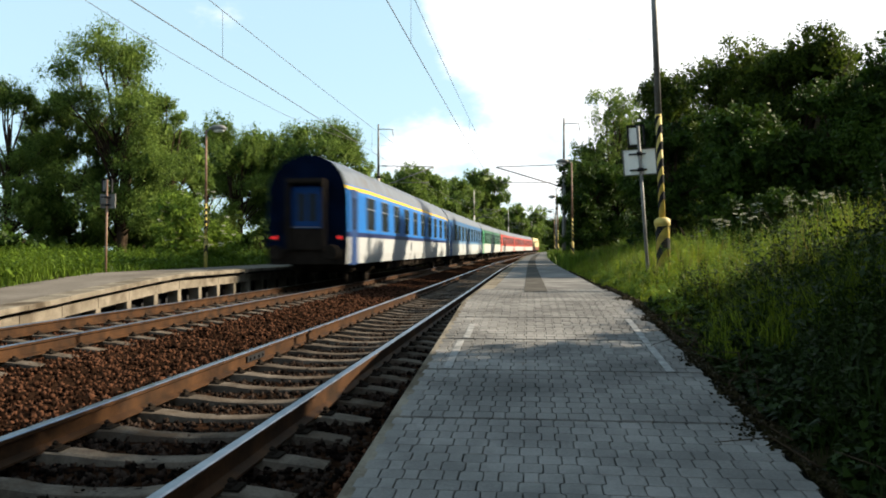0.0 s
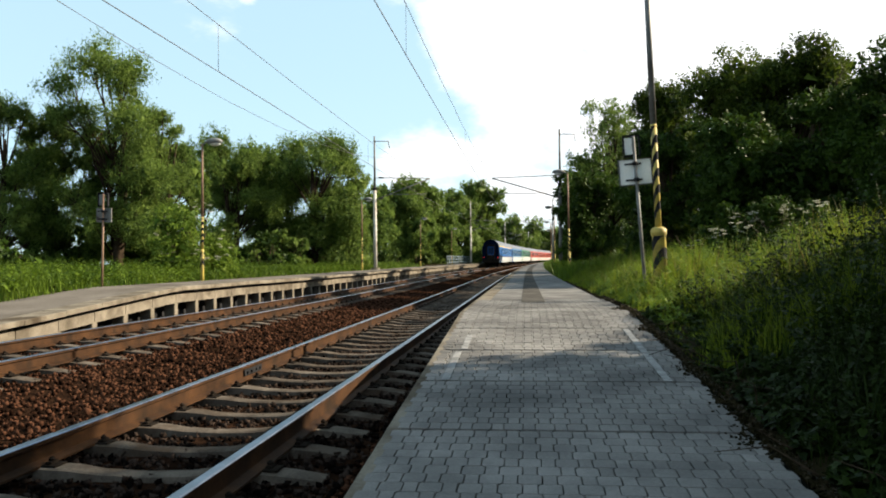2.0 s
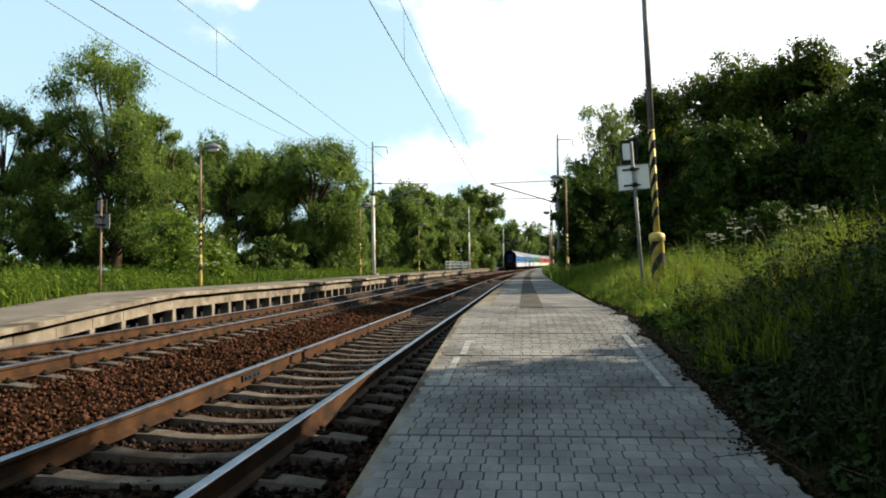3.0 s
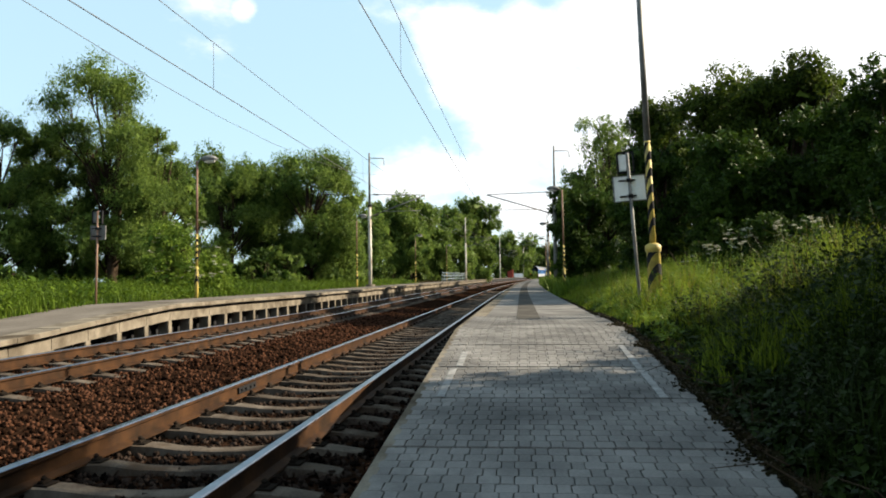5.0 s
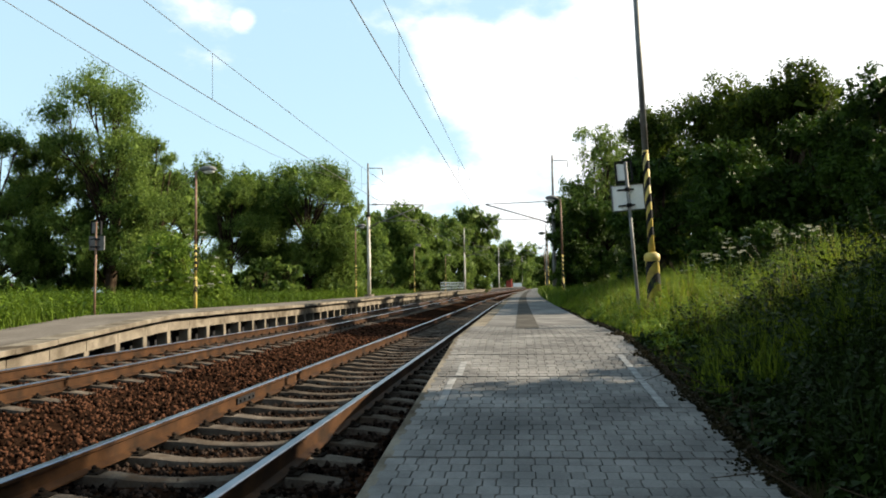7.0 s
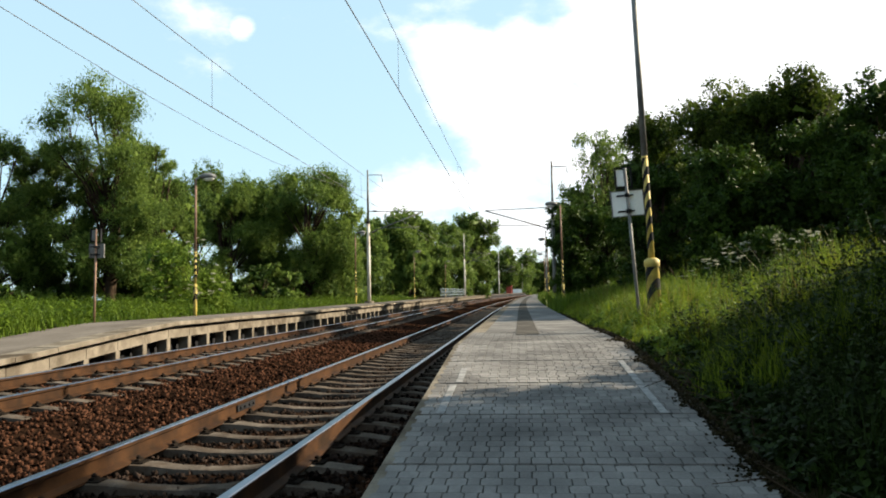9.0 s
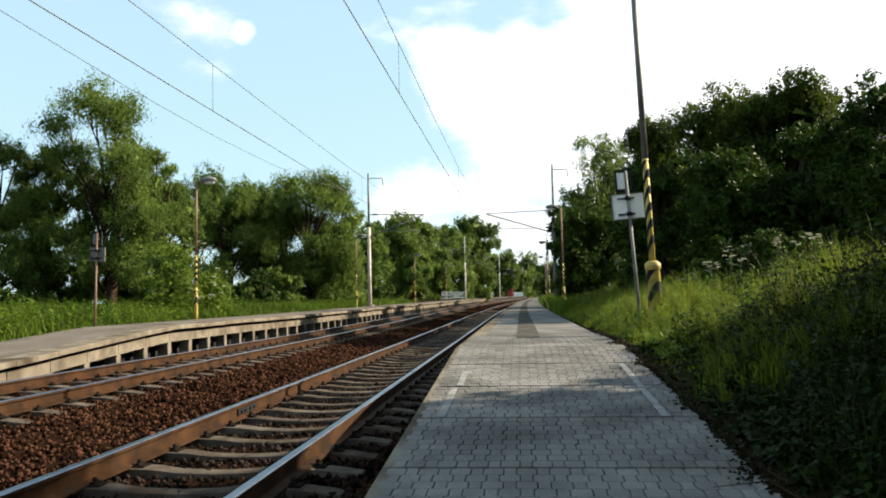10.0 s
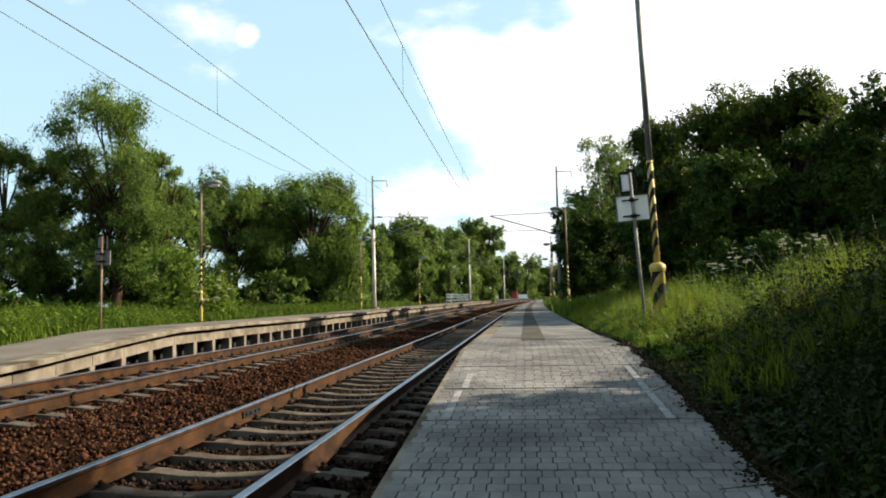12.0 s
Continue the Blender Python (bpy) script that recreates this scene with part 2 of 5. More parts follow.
def bm_box(bm, lo, hi, bevel=0.0):
    """Adds a box between two corners to a bmesh."""
    c = [(a + b) / 2 for a, b in zip(lo, hi)]
    s = [abs(b - a) for a, b in zip(lo, hi)]
    r = bmesh.ops.create_cube(bm, size=1, matrix=Matrix.Translation(c) @ Matrix.Diagonal((*s, 1)))
    if bevel:
        es = list({e for v in r["verts"] for e in v.link_edges})
        bmesh.ops.bevel(bm, geom=es, offset=bevel, segments=2, affect="EDGES", clamp_overlap=True)
    return bm


def box(lo, hi, bevel=0.0):
    return bm_box(bmesh.new(), lo, hi, bevel)


def bm_tube(bm, pts, radii, sides=8, caps=True):
    """Adds a tube along points, with a radius at each, to a bmesh."""
    pts = [Vector(p) for p in pts]
    rings = []
    for i, p in enumerate(pts):
        d = (pts[min(i + 1, len(pts) - 1)] - pts[max(i - 1, 0)]).normalized()
        q = d.to_track_quat("Z", "Y")
        r = radii[i] if isinstance(radii, (list, tuple)) else radii
        rings.append([bm.verts.new(p + q @ Vector((r * math.cos(6.28319 * k / sides), r * math.sin(6.28319 * k / sides), 0))) for k in range(sides)])
    for a, b in zip(rings, rings[1:]):
        for k in range(sides):
            f = bm.faces.new((a[k], a[(k + 1) % sides], b[(k + 1) % sides], b[k]))
            f.smooth = True
    if caps:
        bm.faces.new(rings[0][::-1])
        bm.faces.new(rings[-1])
    return bm


def tube(pts, radii, sides=8):
    return bm_tube(bmesh.new(), pts, radii, sides)


# ---- the line of the railway ----
CURVE_FROM, CURVE = 28.1, 0.0004227
NEAR_X, FAR_X, FAR_UP, GAUGE = -2.524, -6.722, 0.087, 1.505
EDGE_X, LEFT_EDGE_X, PLAT_Z, LEFT_Z = -0.824, -8.42, 0.55, 0.64
RAMP_END, RAMP_SLOPE, LEFT_RAMP_END = 9.95, 0.067, 18.75


def rise(s):
    """The gentle climb of the line, by distance along it."""
    return 0.00417 * max(0.0, s - 30.0) if s > 40 else 0.00417 * max(0.0, s - 20) ** 2 / 40


def line(s, off, z=0.0):
    """The place at distance s along the line, off metres to the side."""
    if s <= CURVE_FROM:
        return Vector((off, s, z + rise(s)))
    r, a = 1 / CURVE, (s - CURVE_FROM) * CURVE
    return Vector((r - (r - off) * math.cos(a), CURVE_FROM + (r - off) * math.sin(a), z + rise(s)))


def heading(s):
    """The turn of the line at s, degrees about z (clockwise is negative)."""
    return -math.degrees(max(0.0, s - CURVE_FROM) * CURVE)


def at(s, off, z=0.0, turn=0.0):
    p = line(s, off, z)
    return pose(p.x, p.y, p.z, 0, 0, heading(s) + turn)


def stations(a, b):
    """Distances from a to b, closer together near the camera."""
    out, s = [], a
    while s < b:
        out.append(s)
        s += 1.0 if s < 40 else (3.0 if s < 120 else 8.0)
    return out + [b]


def sweep(profile, ss, zfun=None, closed=True):
    """Vertices and faces of a profile of (off, z) carried along the line; zfun(s) adds height."""
    n, v, f = len(profile), [], []
    for s in ss:
        up = zfun(s) if zfun else 0.0
        v += [tuple(line(s, o, z + up)) for o, z in profile]
    for i in range(len(ss) - 1):
        for k in range(n if closed else n - 1):
            a, b = i * n + k, i * n + (k + 1) % n
            f.append((a, a + n, b + n, b))
    if closed:
        f.append(tuple(range(n)))
        f.append(tuple(range(len(v) - 1, len(v) - n - 1, -1)))
    return v, f


def ramp_z(s):
    return PLAT_Z - RAMP_SLOPE * max(0.0, RAMP_END - s)


def left_z(s):
    return LEFT_Z - 0.062 * max(0.0, LEFT_RAMP_END - s)


def smooth(a, b, x):
    t = min(1.0, max(0.0, (x - a) / (b - a)))
    return t * t * (3 - 2 * t)


def ground_h(off, s):
    """Height of the natural ground at off metres to the side of the line."""
    if -9.0 < off < -0.5:
        return -0.42
    wob = 0.12 * noise.noise((off * 0.35, s * 0.35, 3.1)) + 0.3 * noise.noise((off * 0.06, s * 0.06, 7.7))
    if off >= -0.5:
        e = ramp_z(max(s, -4)) - 0.06
        bank = 0.16 * smooth(1.1, 2.2, off) + 0.72 * smooth(2.0, 5.2, off) + 0.4 * smooth(5, 14, off)
        return -0.42 + (e + 0.42) * smooth(0.3, 1.2, off) + bank + wob * smooth(1.3, 4, off)
    e = left_z(max(s, 8)) - 0.05
    return -0.42 + (e + 0.42) * smooth(-9.6, -10.6, off) + 0.12 * smooth(-10.7, -12.5, off) - 0.55 * smooth(-16, -34, off) + wob * 0.6 * smooth(-11, -14, off)


# ---- ground ----
def ground():
    offs = sorted({-2500, -1200, -600, -300, -160, -90, -60, -45, *range(-36, -12, 2), *[x * 0.6 for x in range(-20, -15)], -9.6, -9.2, -8.9, -0.6, -0.3, 0.3, 0.8, 1.1, 1.3,
                   *[1.6 + 0.35 * k for k in range(12)], *range(6, 20, 2), 24, 30, 40, 60, 100, 200, 400, 900, 2200})
    ss = sorted({-1500, -600, -250, -100, -50, -25, *range(-16, 46, 1), *range(46, 130, 4), *range(130, 420, 15), 460, 520, 640, 800, 1100, 1700, 2600})
    v = []
    for s in ss:
        sc = min(s, 420)
        for o in offs:
            p = line(sc, o, ground_h(o, s))
            h = radians(-heading(sc))
            v.append((p.x + (s - sc) * math.sin(h), p.y + (s - sc) * math.cos(h), p.z))
    n = len(offs)
    f = [(i * n + k, i * n + k + 1, (i + 1) * n + k + 1, (i + 1) * n + k) for i in range(len(ss) - 1) for k in range(n - 1)]
    g = new("ground", mesh_np("ground", v, f, M_SOIL, smooth=True))
    tagged(g, "dark soil under grass and weeds beside the railway", "ground", kind="structure")


def ballast():
    prof = [(-9.6, -0.40), (-9.0, -0.20), (-8.5, -0.13), (-7.9, -0.14), (-5.5, -0.15), (-5.2, -0.11), (-4.9, -0.14), (-4.5, -0.2), (-4.1, -0.2), (-3.8, -0.21), (-3.5, -0.235), (-3.1, -0.25), (-1.9, -0.25), (-1.5, -0.235), (-1.15, -0.25), (-0.75, -0.34), (-0.5, -0.42)]
    v, f = sweep(prof, stations(-12, 420), closed=False)
    me = mesh_np("ballast_bed", v, [q[::-1] for q in f], M_BALLAST, smooth=True)
    tagged(new("ballast_bed", me), "brown crushed stone ballast bed of two tracks", "ballast", kind="structure")
    rng = np.random.default_rng(5)
    base = np.array([(1, 0, 0), (-1, 0, 0), (0, 1, 0), (0, -1, 0), (0, 0, 1), (0, 0, -1)], float)
    tri = np.array([(0, 2, 4), (2, 1, 4), (1, 3, 4), (3, 0, 4), (2, 0, 5), (1, 2, 5), (3, 1, 5), (0, 3, 5)])
    po, pz = np.array([p[0] for p in prof]), np.array([p[1] for p in prof])
    n = 80000
    s = 2.0 + 46.0 * rng.random(n) ** 1.9
    o = rng.uniform(-9.3, -0.75, n)
    z = np.interp(o, po, pz) + rng.uniform(-0.015, 0.022, n)
    r = rng.uniform(0.015, 0.034, n) * (1 + 0.014 * s)
    shape = base[None] * rng.uniform(0.6, 1.25, (n, 6, 1)) + rng.normal(0, 0.18, (n, 6, 3))
    q = rng.normal(size=(n, 4))
    q /= np.linalg.norm(q, axis=1)[:, None]
    w, x, y, zq = q.T
    R = np.stack([1 - 2 * (y * y + zq * zq), 2 * (x * y - zq * w), 2 * (x * zq + y * w), 2 * (x * y + zq * w), 1 - 2 * (x * x + zq * zq), 2 * (y * zq - x * w),
                  2 * (x * zq - y * w), 2 * (y * zq + x * w), 1 - 2 * (x * x + y * y)], 1).reshape(n, 3, 3)
    loc = np.stack([o + np.maximum(0, s - CURVE_FROM) ** 2 * CURVE / 2, s, z], 1)
    v = np.einsum("nij,nkj->nki", R, shape) * r[:, None, None] + loc[:, None]
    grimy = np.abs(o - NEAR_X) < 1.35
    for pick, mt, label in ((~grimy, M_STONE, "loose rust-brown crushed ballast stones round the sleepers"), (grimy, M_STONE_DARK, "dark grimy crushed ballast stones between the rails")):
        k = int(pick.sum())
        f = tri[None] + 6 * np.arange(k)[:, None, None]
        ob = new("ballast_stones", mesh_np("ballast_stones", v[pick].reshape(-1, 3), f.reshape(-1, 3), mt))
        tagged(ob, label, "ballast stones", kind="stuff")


def rail(off, up, label):
    prof = [(-0.075, -0.17), (-0.075, -0.155), (-0.012, -0.135), (-0.010, -0.05), (-0.036, -0.035), (-0.036, -0.008), (-0.028, 0.0),
            (0.028, 0.0), (0.036, -0.008), (0.036, -0.035), (0.010, -0.05), (0.012, -0.135), (0.075, -0.155), (0.075, -0.17)]
    ss = stations(-14, 420)
    v, f = sweep([(off + a, up + b) for a, b in prof], ss)
    k = len(prof)
    ob = tagged(new("rail"), label, "rail", "rails of the two tracks")
    side = [q for i, q in enumerate(f) if not (i < len(f) - 2 and i % k in (5, 6, 7))]
    head = [q for i, q in enumerate(f) if i < len(f) - 2 and i % k in (5, 6, 7)]
    part("web_and_foot", mesh_np("web_and_foot", v, side, M_RUST), ob, "rust-brown web and foot")
    part("running_surface", mesh_np("running_surface", v, head, M_RAILTOP), ob, "shiny worn running surface")
    return ob


def fishplates(rl, off, up, ss):
    for s in ss:
        bm = bmesh.new()
        for side in (-1, 1):
            bm_box(bm, (side * 0.014, -0.3, -0.13), (side * 0.034, 0.3, -0.055), 0.004)
            for y in (-0.22, -0.08, 0.08, 0.22):
                bm_box(bm, (side * 0.03, y - 0.014, -0.105), (side * 0.052, y + 0.014, -0.08))
        part("fishplate", bm, rl, "dark bolted joint plate", at(s, off, up), M_BLACK)


def sleeper_mesh():
    """Concrete sleeper, thick under the rails and low in the middle."""
    sec = [(-1.22, 0.115, 0.10), (-1.0, 0.13, 0.02), (-0.75, 0.13, 0.0), (-0.5, 0.122, -0.010), (-0.3, 0.105, -0.036), (0, 0.10, -0.046)]
    sec = sec + [(-a, b, c) for a, b, c in sec[-2::-1]]
    v, f = [], []
    for x, w, d in sec:
        top = -0.172 - (d if abs(x) < 1.1 else 0.05)
        if abs(x) < 0.6:
            top = -0.172 + d
        v += [(x, -w, -0.36), (x, -w * 0.82, top), (x, -w * 0.6, top + 0.008), (x, w * 0.6, top + 0.008), (x, w * 0.82, top), (x, w, -0.36)]
    for i in range(len(sec) - 1):
        for k in range(5):
            a = i * 6 + k
            f.append((a, a + 1, a + 7, a + 6))
    f += [(0, 5, 4, 3, 2, 1), tuple(len(v) - 6 + k for k in range(6))]
    return mesh_np("sleeper_body", v, f, M_SLEEPER, smooth=False)


def sleepers():
    body = sleeper_mesh()
    bm = bmesh.new()
    bm_box(bm, (-0.17, -0.075, -0.172), (0.17, 0.075, -0.158), 0.003)
    for side in (-1, 1):
        bm_box(bm, (side * 0.08, -0.05, -0.16), (side * 0.125, 0.05, -0.138), 0.006)
        bm_tube(bm, [(side * 0.1, 0, -0.14), (side * 0.1, 0, -0.112)], 0.012, 6)
        bm_tube(bm, [(side * 0.1, 0, -0.135), (side * 0.1, 0, -0.12)], 0.022, 6)
    clip = bpy.data.meshes.new("rail_fastening")
    bm.to_mesh(clip)
    bm.free()
    clip.materials.append(M_UNDER)
    rng = random.Random(4)
    for cx, up, first, last in ((NEAR_X, 0.0, 2.32, 75.0), (FAR_X, FAR_UP, 3.1, 75.0)):
        s = first
        while s < last:
            m = at(s, cx, up) @ pose(rng.uniform(-0.01, 0.01), rng.uniform(-0.012, 0.012), rng.uniform(-0.006, 0.004), 0, 0, rng.uniform(-0.4, 0.4))
            ob = new("sleeper", body)
            ob.matrix_basis = m
            tagged(ob, "weathered rust-stained concrete railway sleeper in ballast", "sleeper", "sleepers of the two tracks")
            if s < 45:
                for x in (-GAUGE / 2, GAUGE / 2):
                    part("rail_fastening", clip, ob, "", Matrix.Translation((x, 0, 0)))
            s += 0.69


# ---- platforms ----
def near_platform():
    """The paved platform on which the camera stands: a ramp, then level along the line."""
    root = tagged(new("platform_near"), "low railway platform of grey pavers with a sloping end", "platform", kind="structure")
    ss = stations(-6, 26) + stations(26.5, 300)
    prof = [(EDGE_X + 0.03, -1.0), (EDGE_X + 0.03, -0.045), (1.3, -0.045), (1.3, -1.0)]
    v, f = sweep([(a, b) for a, b in prof], ss, ramp_z)
    part("retaining_body", mesh_np("retaining_body", v, f, M_JOINT), root, "dark platform body below the paving")
    wall = [(EDGE_X + 0.02, -1.0), (EDGE_X + 0.02, -0.12), (EDGE_X + 0.05, -0.12), (EDGE_X + 0.05, -1.0)]
    v, f = sweep(wall, ss, ramp_z)
    part("retaining_wall", mesh_np("retaining_wall", v, f, M_DARKCONC), root, "dirty concrete platform wall towards the track")
    edge = [(EDGE_X, -0.12), (EDGE_X, -0.008), (EDGE_X + 0.01, 0.0), (EDGE_X + 0.24, 0.0), (EDGE_X + 0.24, -0.044), (EDGE_X + 0.05, -0.046), (EDGE_X + 0.05, -0.12)]
    bounds = [-6.0, -3.15, -1.85, -0.55, 0.75, 2.05, 3.35, 4.65, 5.97, 7.27, 8.6, 9.95, 11.4] + [13.2 + 1.3 * k for k in range(0, 70)]
    for a, b in zip(bounds, bounds[1:]):
        if b > 2.5 and a < 13.1:
            thin = [(EDGE_X, -0.12), (EDGE_X, -0.008), (EDGE_X + 0.008, -0.003), (EDGE_X + 0.085, -0.003), (EDGE_X + 0.085, -0.12)]
        else:
            thin = edge
        v, f = sweep(thin, [a + 0.006, (a + b) / 2, b - 0.006], ramp_z)
        part("edge_slab", mesh_np("edge_slab", v, f, M_CONC), root)
    # level field past the ramp: long paved bays with narrow gaps
    far = [13.2 + 2.6 * k for k in range(0, 35)]
    strip = [(EDGE_X + 0.247, -0.045), (EDGE_X + 0.247, 0.0), (1.18, 0.0), (1.18, -0.045)]
    for a, b in zip(far, far[1:]):
        v, f = sweep(strip, [a + 0.012, (a + b) / 2, b - 0.012], ramp_z)
        part("paved_bay", mesh_np("paved_bay", v, f, M_PAVER), root)
    v, f = sweep(strip, stations(far[-1], 300), ramp_z)
    part("paved_bay", mesh_np("paved_bay_far", v, f, M_PAVER), root)
    v, f = sweep([(-0.08, 0.0), (-0.08, 0.005), (0.28, 0.005), (0.28, 0.0)], stations(12.25, 110), ramp_z)
    part("asphalt_strip", mesh_np("asphalt_strip", v, f, M_ASPHALT), root, "dark patched strip along the platform")
    for off, a, b in ((-0.61, 5.99, 7.2), (-0.57, 7.3, 8.1), (1.02, 5.98, 8.5)):
        v, f = sweep([(off - 0.03, 0.0), (off - 0.03, 0.004), (off + 0.03, 0.004), (off + 0.03, 0.0)], [a, (a + b) / 2, b], ramp_z)
        part("painted_line", mesh_np("painted_line", v, f, M_PAINT), root, "worn white painted line")
    return root


PAVER_WIDE, PAVER_NARROW, PAVER_D = 0.114, 0.070, 0.124


def paver_mesh(w, d, flare):
    """Interlocking block: its flanks splay out (wide ones) or in (narrow ones) towards the middle; worn arrises."""
    w, d = w / 2 - 0.0026, d / 2 - 0.0012
    ring = [(-w + flare, -d), (w - flare, -d), (w, -d * 0.8), (w, d * 0.8), (w - flare, d), (-w + flare, d), (-w, d * 0.8), (-w, -d * 0.8)]
    v = [(x, y, -0.045) for x, y in ring] + [(x, y, -0.003) for x, y in ring] + [(x - math.copysign(0.003, x), y - math.copysign(0.002, y), 0.0) for x, y in ring]
    f = [(i + r * 8, (i + 1) % 8 + r * 8, (i + 1) % 8 + (r + 1) * 8, i + (r + 1) * 8) for r in range(2) for i in range(8)] + [tuple(range(16, 24))]
    return v, f


def pavers(root):
    """Courses of interlocking blocks on the ramp and the first level bays: the near ones single, the others joined."""
    kinds = [paver_mesh(PAVER_WIDE, PAVER_D, 0.010), paver_mesh(PAVER_NARROW, PAVER_D, -0.004)]
    meshes = [mesh_np("paver", v, f, M_PAVER) for v, f in kinds]
    rng = random.Random(9)
    pitch = (PAVER_WIDE + PAVER_NARROW) / 2
    x0, x1 = EDGE_X + 0.05, 1.27
    cols = int((x1 - x0) / pitch)
    joined_v, joined_f, count, row = [], [], 0, 0
    tilt = Matrix.Rotation(math.atan(RAMP_SLOPE), 4, "X")
    bays = [(2.5, 3.35), (3.35, 4.65), (4.65, 5.97), (5.97, 7.27), (7.27, 8.6), (8.6, 9.95), (9.95, 11.4), (11.4, 13.2)]
    for a, b in bays:
        n = int((b - a - 0.036) / PAVER_D)
        step = (b - a - 0.036) / n
        for r in range(n):
            s = a + 0.018 + step * (r + 0.5)
            row += 1
            for c in range(cols):
                x = x0 + pitch * (c + 0.5)
                k = (row + c) % 2
                m = Matrix.Translation((x, s, ramp_z(s) + rng.uniform(-0.002, 0.001))) @ (tilt if s < RAMP_END else Matrix.Identity(4))
                m = m @ pose(rng.uniform(-0.001, 0.001), 0, 0, rng.uniform(-0.5, 0.5), rng.uniform(-0.4, 0.4), rng.uniform(-0.7, 0.7))
                if 3.36 < s < 6.0 and count < 300 and 2 <= c < cols - 2:
                    part("paver", meshes[k], root, "", m)
                    count += 1
                else:
                    q = len(joined_v)
                    joined_v += [tuple(m @ Vector(p)) for p in kinds[k][0]]
                    joined_f += [tuple(i + q for i in g) for g in kinds[k][1]]
    tagged(part("pavers", mesh_np("pavers", joined_v, joined_f, M_PAVER_J), root), kind="stuff")


def far_platform():
    root = tagged(new("platform_opposite"), "opposite platform on concrete blocks with dark openings and sloping end", "platform", kind="structure")
    ss = stations(2, 26) + stations(26.5, 260)
    # this fill is black so that the openings look deeply shaded
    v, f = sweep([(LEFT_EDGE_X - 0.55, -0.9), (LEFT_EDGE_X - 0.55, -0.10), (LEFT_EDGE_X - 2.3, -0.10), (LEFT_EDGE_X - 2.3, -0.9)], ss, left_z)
    part("inner_fill", mesh_np("inner_fill", v, f, M_BLACK), root, "fill under the slabs, black for the shade between the posts")
    v, f = sweep([(LEFT_EDGE_X - 0.5, -0.09), (LEFT_EDGE_X - 0.5, -0.004), (LEFT_EDGE_X - 2.35, -0.004), (LEFT_EDGE_X - 2.35, -0.09)], ss, left_z)
    part("paved_surface", mesh_np("paved_surface", v, f, M_WALK), root, "pale worn walking surface")
    rng = random.Random(2)
    s, k = 4.0, 0
    slab = [(LEFT_EDGE_X, -0.095), (LEFT_EDGE_X, -0.01), (LEFT_EDGE_X - 0.01, 0.0), (LEFT_EDGE_X - 0.5, 0.0), (LEFT_EDGE_X - 0.5, -0.095)]
    beam = [(LEFT_EDGE_X - 0.17, -0.40), (LEFT_EDGE_X - 0.17, -0.17), (LEFT_EDGE_X - 0.32, -0.17), (LEFT_EDGE_X - 0.32, -0.40)]
    post = box((-0.13, -0.10, -0.95), (0.13, 0.10, -0.385), 0.012)
    pm = bpy.data.meshes.new("post")
    post.to_mesh(pm)
    post.free()
    pm.materials.append(M_CONC)
    n_post = 0
    while s < 150:
        step = 1.25
        jig = rng.uniform(-0.012, 0.012)
        for nm, pr, lo, hi, mt in (("edge_slab", slab, 0.006, 0.0, M_CONC), ("edge_beam", beam, 0.012, 0.0, M_CONC)):
            v, f = sweep([(a, b + jig) for a, b in pr], [s + lo, s + step / 2, s + step - 0.006], left_z)
            part(nm, mesh_np(nm, v, f, mt), root)
        part("post", pm, root, "", at(s, LEFT_EDGE_X - 0.295, left_z(s)))
        s += step
    return root


# ---- line equipment ----
def warning_bands(parent, r, a, b, turns, sides=12):
    """Slanting black bands round a yellow pole between two heights, each a thin shell of its own."""
    step = (b - a) / turns
    for band in range(turns):
        bm = bmesh.new()
        z0, lo, hi = a + step * band, [], []
        for k in range(sides + 1):
            ang = 6.28319 * k / sides + 2.2
            skew = step * (0.5 - 0.5 * math.cos(6.28319 * k / sides))
            for lst, z in ((lo, z0 + skew), (hi, z0 + skew + step * 0.5)):
                lst.append(bm.verts.new((r * math.cos(ang), r * math.sin(ang), min(max(z, a), b))))
        for k in range(sides):
            bm.faces.new((lo[k], lo[k + 1], hi[k + 1], hi[k])).smooth = True
        part("warning_band", bm, parent, "black warning band", None, M_BLACK)


